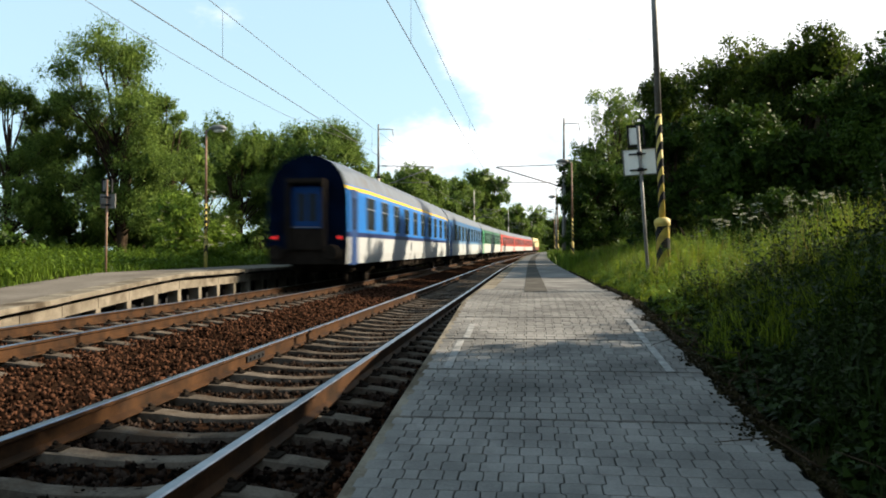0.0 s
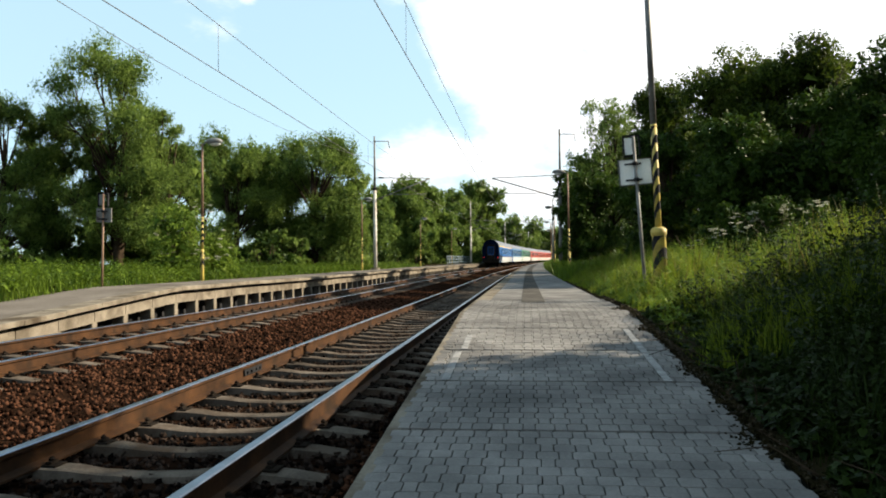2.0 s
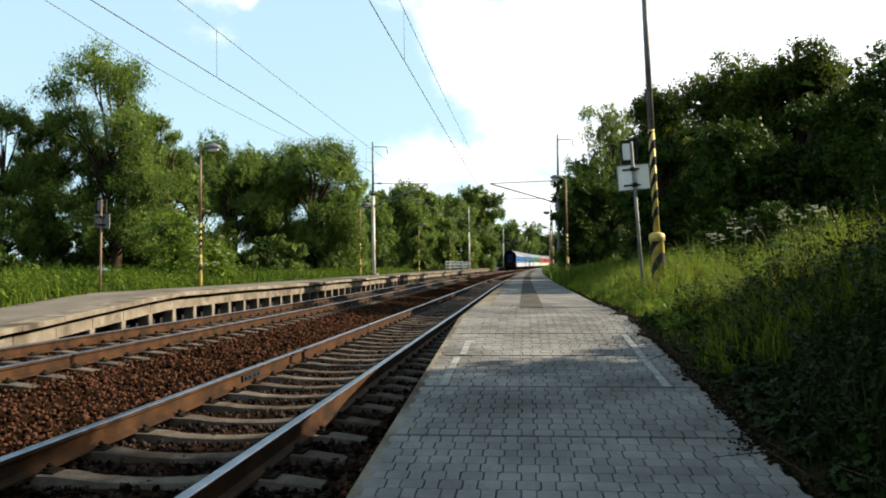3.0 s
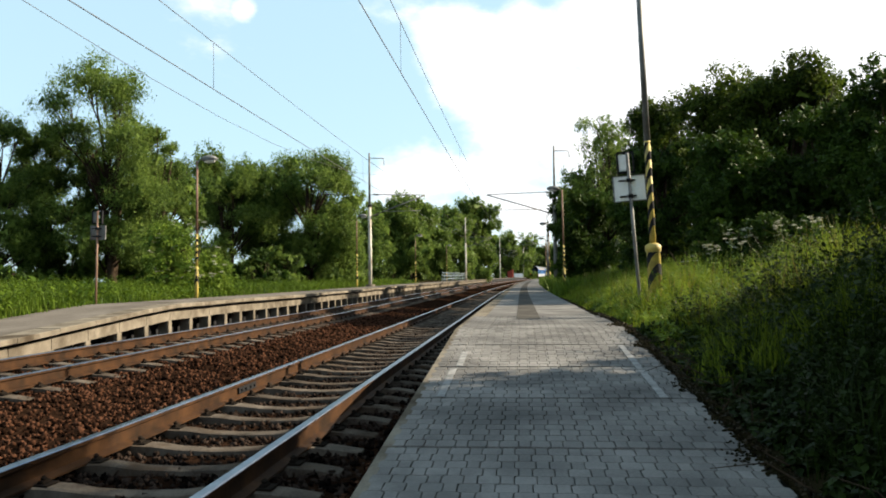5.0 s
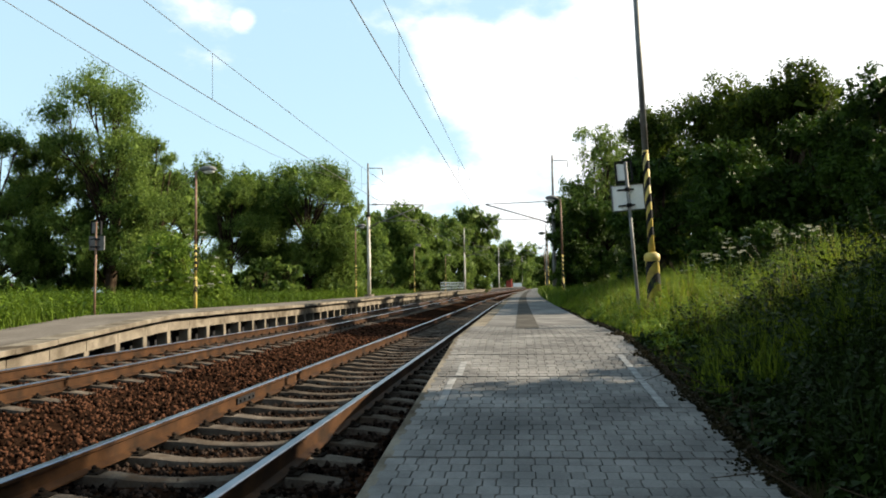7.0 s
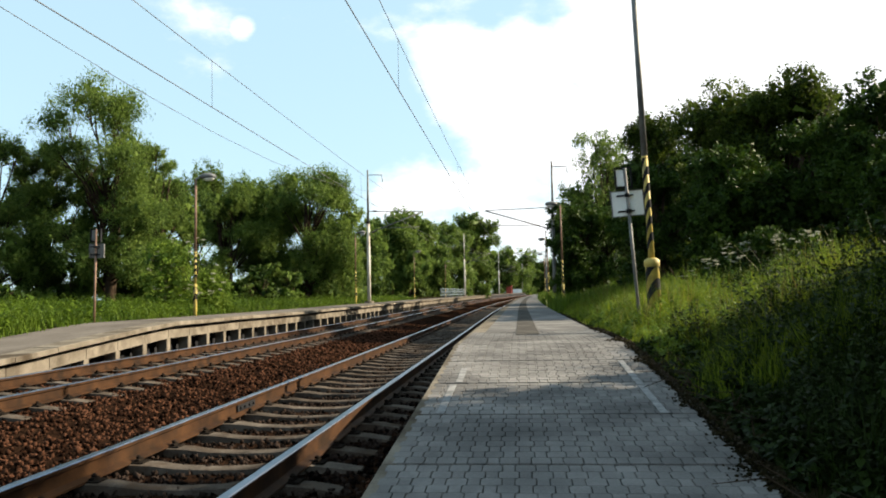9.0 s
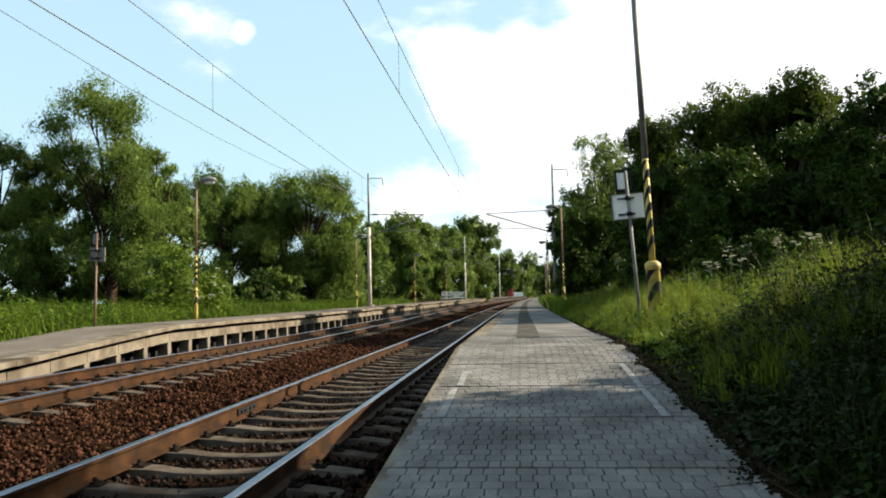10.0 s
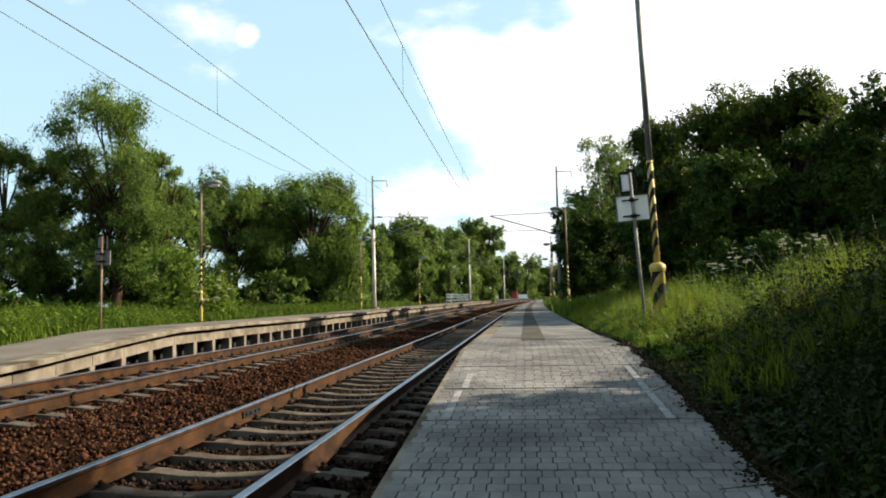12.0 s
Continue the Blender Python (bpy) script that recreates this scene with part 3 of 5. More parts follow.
def lamp_post(m, height, lean=0.0, head=True, sides=12, slim=False):
    """Platform lamp: sleeve with a cap, striped pole and a lantern on a bracket."""
    t = thing("lamp_post", m @ pose(0, 0, 0, 0, lean, 0), "platform lamp on a grey pole with yellow and black bands", "lamp post", "platform lamps")
    if slim:
        t["label"] = "slim rusty platform lamp pole with worn yellow and black bands"
        part("footing", tube([(0, 0, -0.5), (0, 0, 0.95), (0, 0, 1.0)], [0.068, 0.068, 0.045], sides), t, "yellow and black lower sleeve", None, M_YELLOW)
        warning_bands(t.children[0], 0.071, 0.1, 0.9, 2, sides)
        low = part("striped_pole", tube([(0, 0, 1.0), (0, 0, 2.1)], 0.045, sides), t, "worn yellow painted lower pole", None, M_YELLOW)
        warning_bands(low, 0.048, 1.05, 2.05, 5, sides)
        part("pole", tube([(0, 0, 2.1), (0, 0, height)], [0.045, 0.036], sides), t, "rust-brown upper pole", None, M_POLEBROWN)
    else:
        bm = bm_tube(bmesh.new(), [(0, 0, -0.5), (0, 0, 0.35)], 0.105, sides)
        part("footing", bm, t, "bare grey lower sleeve", None, M_GALV)
        bm = bm_tube(bmesh.new(), [(0, 0, 0.3), (0, 0, 1.0), (0, 0, 1.02), (0, 0, 1.1), (0, 0, 1.14)], [0.108, 0.108, 0.125, 0.125, 0.07], sides)
        sleeve = part("sleeve", bm, t, "yellow sleeve with a rounded cap", None, M_YELLOW)
        warning_bands(sleeve, 0.111, 0.30, 1.0, 2)
        bm = bm_tube(bmesh.new(), [(0, 0, 1.1), (0, 0, 2.75)], 0.05, sides)
        low = part("striped_pole", bm, t, "yellow painted lower pole", None, M_YELLOW)
        warning_bands(low, 0.053, 1.16, 2.72, 6)
        part("pole", tube([(0, 0, 2.75), (0, 0, height)], [0.05, 0.04], sides), t, "", None, M_GALV)
    if head:
        bm = bm_tube(bmesh.new(), [(0, 0, height - 0.05), (0.12, 0, height + 0.06), (0.35, 0, height + 0.1)], 0.025, 6)
        part("bracket", bm, t, "", None, M_GALV)
        bm = bmesh.new()
        bmesh.ops.create_uvsphere(bm, u_segments=14, v_segments=8, radius=1, matrix=Matrix.Translation((0.42, 0, height + 0.08)) @ Matrix.Diagonal((0.3, 0.17, 0.12, 1)))
        h = part("lantern", bm, t, "grey lamp housing", None, M_GALV)
        bm = bmesh.new()
        bmesh.ops.create_uvsphere(bm, u_segments=12, v_segments=6, radius=1, matrix=Matrix.Translation((0.45, 0, height + 0.03)) @ Matrix.Diagonal((0.22, 0.14, 0.11, 1)))
        part("cover", bm, h, "pale lamp glass", None, M_WHITEBOX)
    return t


def sign_post(m, height, w, h, lean, plate=M_PLATE, post=M_GALV):
    """Stop marker seen from behind: post, clamps, a plate and a small box plate above it."""
    t = thing("sign_post", m @ pose(0, 0, 0, 0, lean, 0), "grey sign post with two bare plate backs beside the platform", "sign post", "sign posts")
    part("post", tube([(0, 0, -0.4), (0, 0, height)], 0.027, 10), t, "", None, post)
    bm = box((-w / 2, 0.045, height - 0.37 - h), (w / 2, 0.06, height - 0.37), 0.006)
    p = part("plate", bm, t, "metal plate back with folded rim", None, plate)
    bm = bmesh.new()
    for x0, x1, z0, z1 in ((-w / 2 - 0.004, -w / 2 + 0.014, height - 0.374 - h, height - 0.366), (w / 2 - 0.014, w / 2 + 0.004, height - 0.374 - h, height - 0.366)):
        bm_box(bm, (x0, 0.03, z0), (x1, 0.064, z1))
    for z in (height - 0.374 - h, height - 0.38):
        bm_box(bm, (-w / 2, 0.032, z), (w / 2, 0.066, z + 0.014))
    part("rim", bm, p, "dark folded rim", None, M_GALV)
    for z in (height - 0.45, height - 0.29 - h):
        bm = box((-0.17, 0.02, z - 0.012), (0.1, 0.045, z + 0.014), 0.003)
        bm_tube(bm, [(0, 0, z - 0.03), (0, 0, z + 0.03)], 0.045, 10)
        part("clamp", bm, t, "dark clamp", None, M_BLACK)
    bm = box((-0.15, 0.04, height - 0.29), (-0.02, 0.075, height - 0.02), 0.008)
    part("upper_plate", bm, t, "folded upper plate", None, plate)
    bm = bmesh.new()
    for x in (-0.17, 0.085):
        bm_box(bm, (x, 0.02, height - 0.32), (x + 0.024, 0.09, height + 0.012), 0.004)
    for z in (height - 0.33, height - 0.002):
        bm_box(bm, (-0.17, 0.02, z), (0.109, 0.09, z + 0.026), 0.004)
    part("upper_frame", bm, t, "dark frame of the upper plate", None, M_BLACK)
    return t


def mast(s, off, z, height, arm, label, tone, up=0.0, wire_z=5.6):
    """Catenary mast: tapered post, top cross arm, cantilever with stays and insulators towards its track (arm metres, signed)."""
    t = thing("catenary_mast", at(s, off, z), label, "catenary mast", "catenary masts")
    part("post", tube([(0, 0, -0.6), (0, 0, 5.6)], [0.135, 0.12], 12), t, "", None, tone)
    part("upper_post", tube([(0, 0, 5.6), (0, 0, height)], [0.085, 0.06], 10), t, "thinner upper tube", None, M_GALV if tone is M_GALV or s < 60 else tone)
    part("collar", tube([(0, 0, 5.52), (0, 0, 5.68)], 0.14, 12), t, "dark joint collar", None, M_BLACK)
    part("foot", tube([(0, 0, -0.7), (0, 0, 0.12)], 0.34, 12), t, "grey concrete foot", None, M_CONC)
    sgn = 1 if arm > 0 else -1
    zt = up + wire_z + 1.35 - z
    zb = up + wire_z + 0.05 - z
    bm = bm_tube(bmesh.new(), [(0, 0, zt), (arm, 0, zt - 0.1)], 0.03, 6)
    part("top_tie", bm, t, "thin top tie rod", None, M_GALV)
    bm = bm_tube(bmesh.new(), [(0, 0, zb - 0.25), (arm, 0, zt - 0.12)], 0.045, 6)
    part("cantilever", bm, t, "slanting cantilever tube", None, M_GALV)
    bm = bm_tube(bmesh.new(), [(sgn * 0.9, 0, zb + 0.1), (arm * 0.92, 0, zb + 0.12)], 0.025, 6)
    part("steady_arm", bm, t, "thin steady arm", None, M_GALV)
    for zz, dz in ((zb - 0.18, 0.12), (zt, -0.01)):
        bm = bmesh.new()
        for k in range(5):
            x = sgn * (0.32 + 0.07 * k)
            bm_tube(bm, [(x - 0.012, 0, zz + dz * k * 0.15), (x + 0.012, 0, zz + dz * k * 0.15)], 0.075, 10)
        part("insulator", bm, t, "dark ribbed insulator", None, M_BLACK)
    bm = bm_tube(bmesh.new(), [(0, 0, height - 0.35), (1.0, 0, height - 0.38)], 0.03, 6)
    bm_tube(bm, [(1.0, 0, height - 0.38), (1.05, 0, height - 0.85)], 0.03, 6)
    part("feeder_arm", bm, t, "short upper arm with hanging insulator", None, M_GALV)
    return t


def wire(name, label, pts, r):
    tagged(new(name, part_mesh(tube(pts, r, 5), name, M_WIRE)), label, "wire", "overhead wires")


def part_mesh(bm, name, material):
    me = bpy.data.meshes.new(name)
    bm.to_mesh(me)
    bm.free()
    me.materials.append(material)
    return me


MASTS = (-4.0, 55.0, 118.0, 183.0, 252.0)


def overhead():
    for cx, up, con_z, mes_z in ((NEAR_X, 0.0, 5.65, 6.95), (FAR_X, FAR_UP, 5.35, 6.58)):
        con = [line(s, cx, up + con_z) for s in range(-30, 300, 6)]
        wire("contact_wire", "thin dark contact wire over the track", con, 0.010)
        mes, drops = [], []
        spans = (-66.0,) + MASTS + (320.0,)
        for a, b in zip(spans, spans[1:]):
            n = 14
            for k in range(n):
                u = k / n
                s = a + (b - a) * u
                if s < -30 or s > 300:
                    continue
                z = up + mes_z - 0.8 * u * (1 - u)
                mes.append(line(s, cx, z))
                if k % 4 == 1 and s < 130:
                    drops.append((s, z))
        wire("messenger_wire", "dark carrying wire above the contact wire", mes, 0.008)
        for s, z in drops:
            wire("dropper", "thin dropper between the two wires", [line(s, cx, up + con_z + 0.01), line(s, cx, z - 0.01)], 0.005)
    for off, z in ((-9.9, 8.4),):
        pts = []
        for a, b in zip((-66.0,) + MASTS, MASTS):
            for k in range(10):
                u = k / 10
                pts.append(line(a + (b - a) * u, off, z - 7.0 * u * (1 - u)))
        wire("feeder_wire", "thin feeder wire hung on the upper arms", pts, 0.008)
    for s in MASTS[1:]:
        mast(s, -10.6 if s < 60 else -9.8, 0.65, 9.3, 3.9, "pale tapered catenary mast behind the opposite platform", M_MASTC, FAR_UP)
    for s in MASTS[1:3]:
        mast(s, 2.2, 0.7, 9.4, -4.6, "grey tapered catenary mast in the verge behind the paving", M_GALV, 0.0)


# ---- train ----
def coach_paint(name, top, mid, low, stripe=None, low_at=(1.15, 2.0)):
    """Body panels by height: skirt, lower side, window band, upper side; slightly dirty gloss."""
    m = bpy.data.materials.new(name)
    m.use_nodes = True
    nt = m.node_tree
    ln = nt.links.new
    b = nt.nodes["Principled BSDF"]
    tc = nt.nodes.new("ShaderNodeTexCoord")
    sep = nt.nodes.new("ShaderNodeSeparateXYZ")
    ln(tc.outputs["Object"], sep.inputs[0])
    mr = nt.nodes.new("ShaderNodeMapRange")
    mr.inputs["From Min"].default_value, mr.inputs["From Max"].default_value = 0.0, 4.2
    ln(sep.outputs["Z"], mr.inputs["Value"])
    cr = nt.nodes.new("ShaderNodeValToRGB")
    cr.color_ramp.interpolation = "CONSTANT"
    els = [(0.0, low), (1.52, mid), (1.66, top)] + ([(2.97, stripe)] if stripe else []) + [(3.10, top)]
    cr.color_ramp.elements[0].color = rgb(els[0][1])
    cr.color_ramp.elements[1].position, cr.color_ramp.elements[1].color = els[1][0] / 4.2, rgb(els[1][1])
    for z, c in els[2:]:
        e = cr.color_ramp.elements.new(z / 4.2)
        e.color = rgb(c)
    ln(mr.outputs["Result"], cr.inputs["Fac"])
    n = nt.nodes.new("ShaderNodeTexNoise")
    n.inputs["Scale"].default_value, n.inputs["Detail"].default_value = 1.4, 6
    ln(tc.outputs["Object"], n.inputs["Vector"])
    r2 = nt.nodes.new("ShaderNodeMapRange")
    r2.inputs["To Min"].default_value, r2.inputs["To Max"].default_value = 0.0, 0.28
    ln(n.outputs["Fac"], r2.inputs["Value"])
    mx = nt.nodes.new("ShaderNodeMix")
    mx.data_type = "RGBA"
    mx.inputs["B"].default_value = (0.05, 0.042, 0.034, 1)
    ln(r2.outputs["Result"], mx.inputs["Factor"])
    ln(cr.outputs["Color"], mx.inputs["A"])
    ln(mx.outputs["Result"], b.inputs["Base Color"])
    b.inputs["Roughness"].default_value = 0.5
    b.inputs["Specular IOR Level"].default_value = 0.15
    return m


BLUE, DKBLUE, SILVER = (0.002, 0.10, 0.34), (0.003, 0.014, 0.07), (0.30, 0.315, 0.33)
P_BLUE = coach_paint("blue_coach_paint", BLUE, DKBLUE, SILVER, (0.5, 0.31, 0.01))
P_BLUE2 = coach_paint("blue_white_coach_paint", (0.012, 0.075, 0.18), (0.10, 0.18, 0.27), (0.32, 0.34, 0.35))
P_GREEN = coach_paint("green_white_coach_paint", (0.007, 0.075, 0.035), (0.34, 0.35, 0.34), (0.34, 0.35, 0.34))
P_RED = coach_paint("red_white_coach_paint", (0.25, 0.026, 0.013), (0.25, 0.026, 0.013), (0.36, 0.355, 0.34))
P_LOCO = coach_paint("cream_locomotive_paint", (0.42, 0.35, 0.18), (0.42, 0.35, 0.18), (0.14, 0.045, 0.027))
M_ROOF = mat("coach_roof", (0.04, 0.052, 0.072), (0.07, 0.088, 0.118), 1.5, 0.55, 0, 0.1, 20, stain=(0.045, 0.045, 0.05))
M_GLASS = glass_mat("dark_window_glass", (0.012, 0.016, 0.02))
M_RUBBER = mat("black_rubber", (0.012, 0.012, 0.013), (0.03, 0.03, 0.03), 4, 0.8, 0, 0.1)
M_BLUEDOOR = mat("blue_door_paint", (0.003, 0.022, 0.09), (0.005, 0.038, 0.14), 3, 0.72, 0, 0.0)
M_DKDOOR = mat("dark_blue_door_paint", (0.003, 0.018, 0.07), (0.006, 0.03, 0.11), 3, 0.45, 0, 0.0)
# end walls: blue taken down near black to stand for their shade
M_END_SHADED = mat("shaded_blue_end_paint", (0.0012, 0.003, 0.010), (0.0025, 0.007, 0.022), 2, 0.9, 0, 0.0, stain=(0.0025, 0.0022, 0.0022))
M_TAIL = glow("red_tail_light", (0.9, 0.02, 0.02), 0.16)
M_TAN = mat("gangway_brown", (0.006, 0.005, 0.0045), (0.018, 0.013, 0.010), 3, 0.8, 0, 0.1)
M_WFRAME = mat("window_frame_aluminium", (0.10, 0.11, 0.12), (0.16, 0.17, 0.18), 3, 0.45, 0, 0.0)
M_DOOR = {"blue": M_DKDOOR, "blue2": M_BLUEDOOR, "green": mat("green_door", (0.012, 0.12, 0.055), (0.02, 0.17, 0.08), 3, 0.4, 0, 0.0), "red": mat("red_door", (0.36, 0.04, 0.025), (0.5, 0.06, 0.04), 3, 0.4, 0, 0.0), "loco": M_TAN}


def body_profile(w, roof=False):
    h = w / 2
    side = [(h - 0.04, 0.70), (h, 1.0), (h, 2.1), (h - 0.02, 2.85), (h - 0.07, 3.14)]
    top = [(h - 0.07, 3.14), (h - 0.2, 3.46), (h - 0.48, 3.78), (h - 0.88, 3.96), (0, 4.05)]
    return top if roof else side


def loft(sections):
    """Faces between like profiles at successive y; each section is (y, [(x, z) ...])."""
    v, f = [], []
    n = len(sections[0][1])
    for y, pr in sections:
        v += [(x, y, z) for x, z in pr]
    for i in range(len(sections) - 1):
        for k in range(n - 1):
            a = i * n + k
            f.append((a, a + 1, a + n + 1, a + n))
    return v, f


def coach(length, paint, kind, label):
    """Passenger coach; y runs along it, its rear face at y = 0, rail head at z = 0."""
    t = thing("railway_coach", Matrix.Identity(4), label, "railway coach", "coaches of the train")
    taper = 2.35
    secs = [(0.0, 2.52), (taper * 0.55, 2.62), (taper, 2.82), (length - taper, 2.82), (length - taper * 0.55, 2.62), (length, 2.52)]
    full = lambda w: [(x, z) for x, z in body_profile(w)] + [(x, z) for x, z in body_profile(w, True)[1:]]
    for nm, fn, mt in (("body", lambda w: body_profile(w), paint), ("roof", lambda w: body_profile(w, True), M_ROOF)):
        va, fa = loft([(y, fn(w)) for y, w in secs])
        vb, fb = loft([(y, [(-x, z) for x, z in fn(w)]) for y, w in secs])
        o = len(va)
        f = [q[::-1] for q in fa] + [tuple(i + o for i in q) for q in fb]
        if nm == "body":
            c = len(va) + len(vb)
            for y, w, flip in ((0.0, 2.52, False), (length, 2.52, True)):
                pr = full(w)
                ring = [(x, y, z) for x, z in pr] + [(-x, y, z) for x, z in pr[-2::-1]]
                idx = tuple(range(c, c + len(ring)))
                f.append(idx if not flip else idx[::-1])
                vb = vb + ring
                c += len(ring)
            ends = len(f)
            h0 = 2.52 / 2 - 0.05
            vb = vb + [(-h0, 0, 0.72), (h0, 0, 0.72), (h0, length, 0.72), (-h0, length, 0.72)]
            f.append((c, c + 1, c + 2, c + 3))
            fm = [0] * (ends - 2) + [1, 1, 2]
            part(nm, mesh_np(nm, va + vb, f, [paint, M_END_SHADED, M_UNDER], fm), t)
        else:
            part(nm, mesh_np(nm, va + vb, f, mt, smooth=True), t, "pale grey ribbed roof")
    # end wall: gangway with rubber bellows, door, lights, steps
    bm = bmesh.new()
    for x in (-0.62, 0.50):
        bm_box(bm, (x, -0.28, 1.1), (x + 0.12, 0.0, 3.22), 0.04)
    bm_box(bm, (-0.62, -0.28, 3.14), (0.62, 0.0, 3.3), 0.04)
    part("gangway_bellows", bm, t, "brown-black rubber gangway surround", None, M_TAN if kind == "blue" else M_RUBBER)
    d = part("end_door", box((-0.46, -0.05, 1.18), (0.46, 0.02, 3.05), 0.02), t, "bright blue gangway door", None, M_BLUEDOOR)
    part("fall_plate", box((-0.49, -0.16, 1.12), (0.49, -0.07, 1.78), 0.02), t, "raised black steel fall plate", None, M_UNDER)
    part("safety_bar", box((-0.42, -0.20, 1.80), (0.42, -0.17, 1.83), 0.008), t, "thin worn metal bar", None, M_WFRAME)
    bm = box((-0.30, -0.058, 2.0), (-0.05, -0.05, 2.85), 0.01)
    bm_box(bm, (0.05, -0.058, 2.0), (0.30, -0.05, 2.85), 0.01)
    part("door_window", bm, d, "dark door glass", None, M_GLASS)
    for x in (-1.02, 1.02):
        bm = bm_tube(bmesh.new(), [(x, -0.07, 1.5), (x, 0.01, 1.5)], 0.1, 12)
        lt = part("tail_lamp_housing", bm, t, "", None, M_RUBBER)
        if kind == "blue":
            part("tail_lamp", bm_tube(bmesh.new(), [(x, -0.085, 1.5), (x, -0.06, 1.5)], 0.06, 12), lt, "glowing red tail lamp", None, M_TAIL)
        bm = bm_tube(bmesh.new(), [(x * 0.86, -0.55, 1.05), (x * 0.86, -0.5, 1.05), (x * 0.86, -0.49, 1.05), (x * 0.86, 0.1, 1.05)], [0.22, 0.24, 0.09, 0.11], 14)
        part("buffer", bm, t, "dark round buffer", None, M_UNDER)
    part("end_sill", box((-1.2, -0.04, 0.68), (1.2, 0.5, 1.15), 0.02), t, "dark end beam", None, M_UNDER)
    # doors, windows
    for sgn in (-1, 1):
        for yc, turn in ((0.72, -0.0388), (length - 0.72, 0.0388)):
            m = Matrix.Translation((sgn * 1.288, yc, 0)) @ Matrix.Rotation(sgn * turn, 4, "Z")
            door = part("side_door", box((-0.014, -0.43, 0.66), (0.014, 0.43, 3.0), 0.008), t, "darker folding entrance door", m, M_DOOR[kind])
            part("door_window", box((sgn * 0.012, -0.17, 1.75), (sgn * 0.022, 0.17, 2.75), 0.006), door, "tall dark door glass", None, M_GLASS)
        n = 10
        span = length - 1.5 - 1.9
        for k in range(n):
            yc = 1.5 + span * (k + 0.5) / n
            x = sgn * 1.402
            ww = 0.66
            fr = part("window", box((x - 0.012, yc - ww, 1.76), (x + 0.014, yc + ww, 2.86), 0.01), t, "pale metal window frame", None, M_WFRAME)
            part("pane", box((x + sgn * 0.010, yc - ww + 0.025, 1.785), (x + sgn * 0.019, yc + ww - 0.025, 2.45), 0.004), fr, "dark glass", None, M_GLASS)
            part("pane", box((x + sgn * 0.010, yc - ww + 0.025, 2.48), (x + sgn * 0.019, yc + ww - 0.025, 2.835), 0.004), fr, "dark tilting glass", None, M_GLASS)
    # underframe: boxes and bogies
    rng = random.Random(int(length * 10) + len(label))
    y = 7.0
    while y < length - 8:
        w = rng.uniform(0.8, 2.2)
        part("equipment_box", box((-1.25, y, rng.uniform(0.3, 0.45)), (1.25, y + w, 0.74), 0.03), t, "", None, M_UNDER)
        y += w + rng.uniform(0.25, 0.7)
    for yb in (3.4, length - 3.4):
        bg = part("bogie", box((-1.05, yb - 1.75, 0.42), (1.05, yb + 1.75, 0.72), 0.06), t, "dark bogie frame", None, M_UNDER)
        for dy in (-1.25, 1.25):
            bm = bmesh.new()
            for x in (-0.75, 0.75):
                bm_tube(bm, [(x - 0.07, yb + dy, 0.46), (x + 0.07, yb + dy, 0.46)], 0.46, 20)
            bm_tube(bm, [(-0.95, yb + dy, 0.46), (0.95, yb + dy, 0.46)], 0.09, 10)
            part("wheelset", bm, bg, "dirty steel wheels", None, M_UNDER)
    return t


def locomotive():
    t = thing("locomotive", Matrix.Identity(4), "cream and brown electric locomotive at the head of the train", "locomotive")
    L = 18.6
    v, f = loft([(y, [(1.45, 0.7), (1.48, 1.2), (1.48, 2.4), (1.3, 3.6), (0.9, 3.85), (0, 3.9)]) for y in (0, L)])
    o = len(v)
    v2, f2 = loft([(y, [(-1.45, 0.7), (-1.48, 1.2), (-1.48, 2.4), (-1.3, 3.6), (-0.9, 3.85), (0, 3.9)]) for y in (0, L)])
    f = [q[::-1] for q in f] + [tuple(i + o for i in q) for q in f2]
    f += [(0, 1, 2, 3, 4, 5, o + 4, o + 3, o + 2, o + 1, o), (6, o + 6, o + 7, o + 8, o + 9, o + 10, 11, 10, 9, 8, 7)]
    part("body", mesh_np("body", v + v2, f, P_LOCO), t)
    part("windscreen", box((-1.1, -0.02, 2.4), (1.1, 0.03, 3.2), 0.02), t, "dark cab glass", None, M_GLASS)
    for y in (4, 7, 10, 13):
        part("window", box((1.40, y - 0.5, 2.5), (1.47, y + 0.5, 3.0), 0.01), t, "dark side window", None, M_GLASS)
    for yb in (3.9, L - 3.9):
        part("bogie", box((-1.15, yb - 2.2, 0.25), (1.15, yb + 2.2, 0.72), 0.1), t, "dark bogie", None, M_UNDER)
    bm = bm_tube(bmesh.new(), [(0, 3, 3.9), (0, 4.2, 4.6), (0, 3.2, 5.5)], 0.04, 6)
    bm_box(bm, (-0.9, 3.1, 5.48), (0.9, 3.3, 5.54), 0.01)
    part("pantograph", bm, t, "raised pantograph", None, M_UNDER)
    return t


TRAIN_FROM, TRAIN_SPEED = 23.9, 46.24
COACH = 29.6
TRAIN = []


def train():
    specs = ((P_BLUE, "blue", "blue and silver passenger coach with a yellow stripe"), (P_BLUE2, "blue2", "blue and white passenger coach"),
             (P_GREEN, "green", "green and white passenger coach"), (P_RED, "red", "red and white passenger coach"), (P_RED, "red", "red and white passenger coach"),
             (P_RED, "red", "red and white passenger coach"))
    for i, (p, kind, label) in enumerate(specs):
        TRAIN.append((coach(COACH - 0.6, p, kind, label), i * COACH))
    TRAIN.append((locomotive(), len(specs) * COACH))


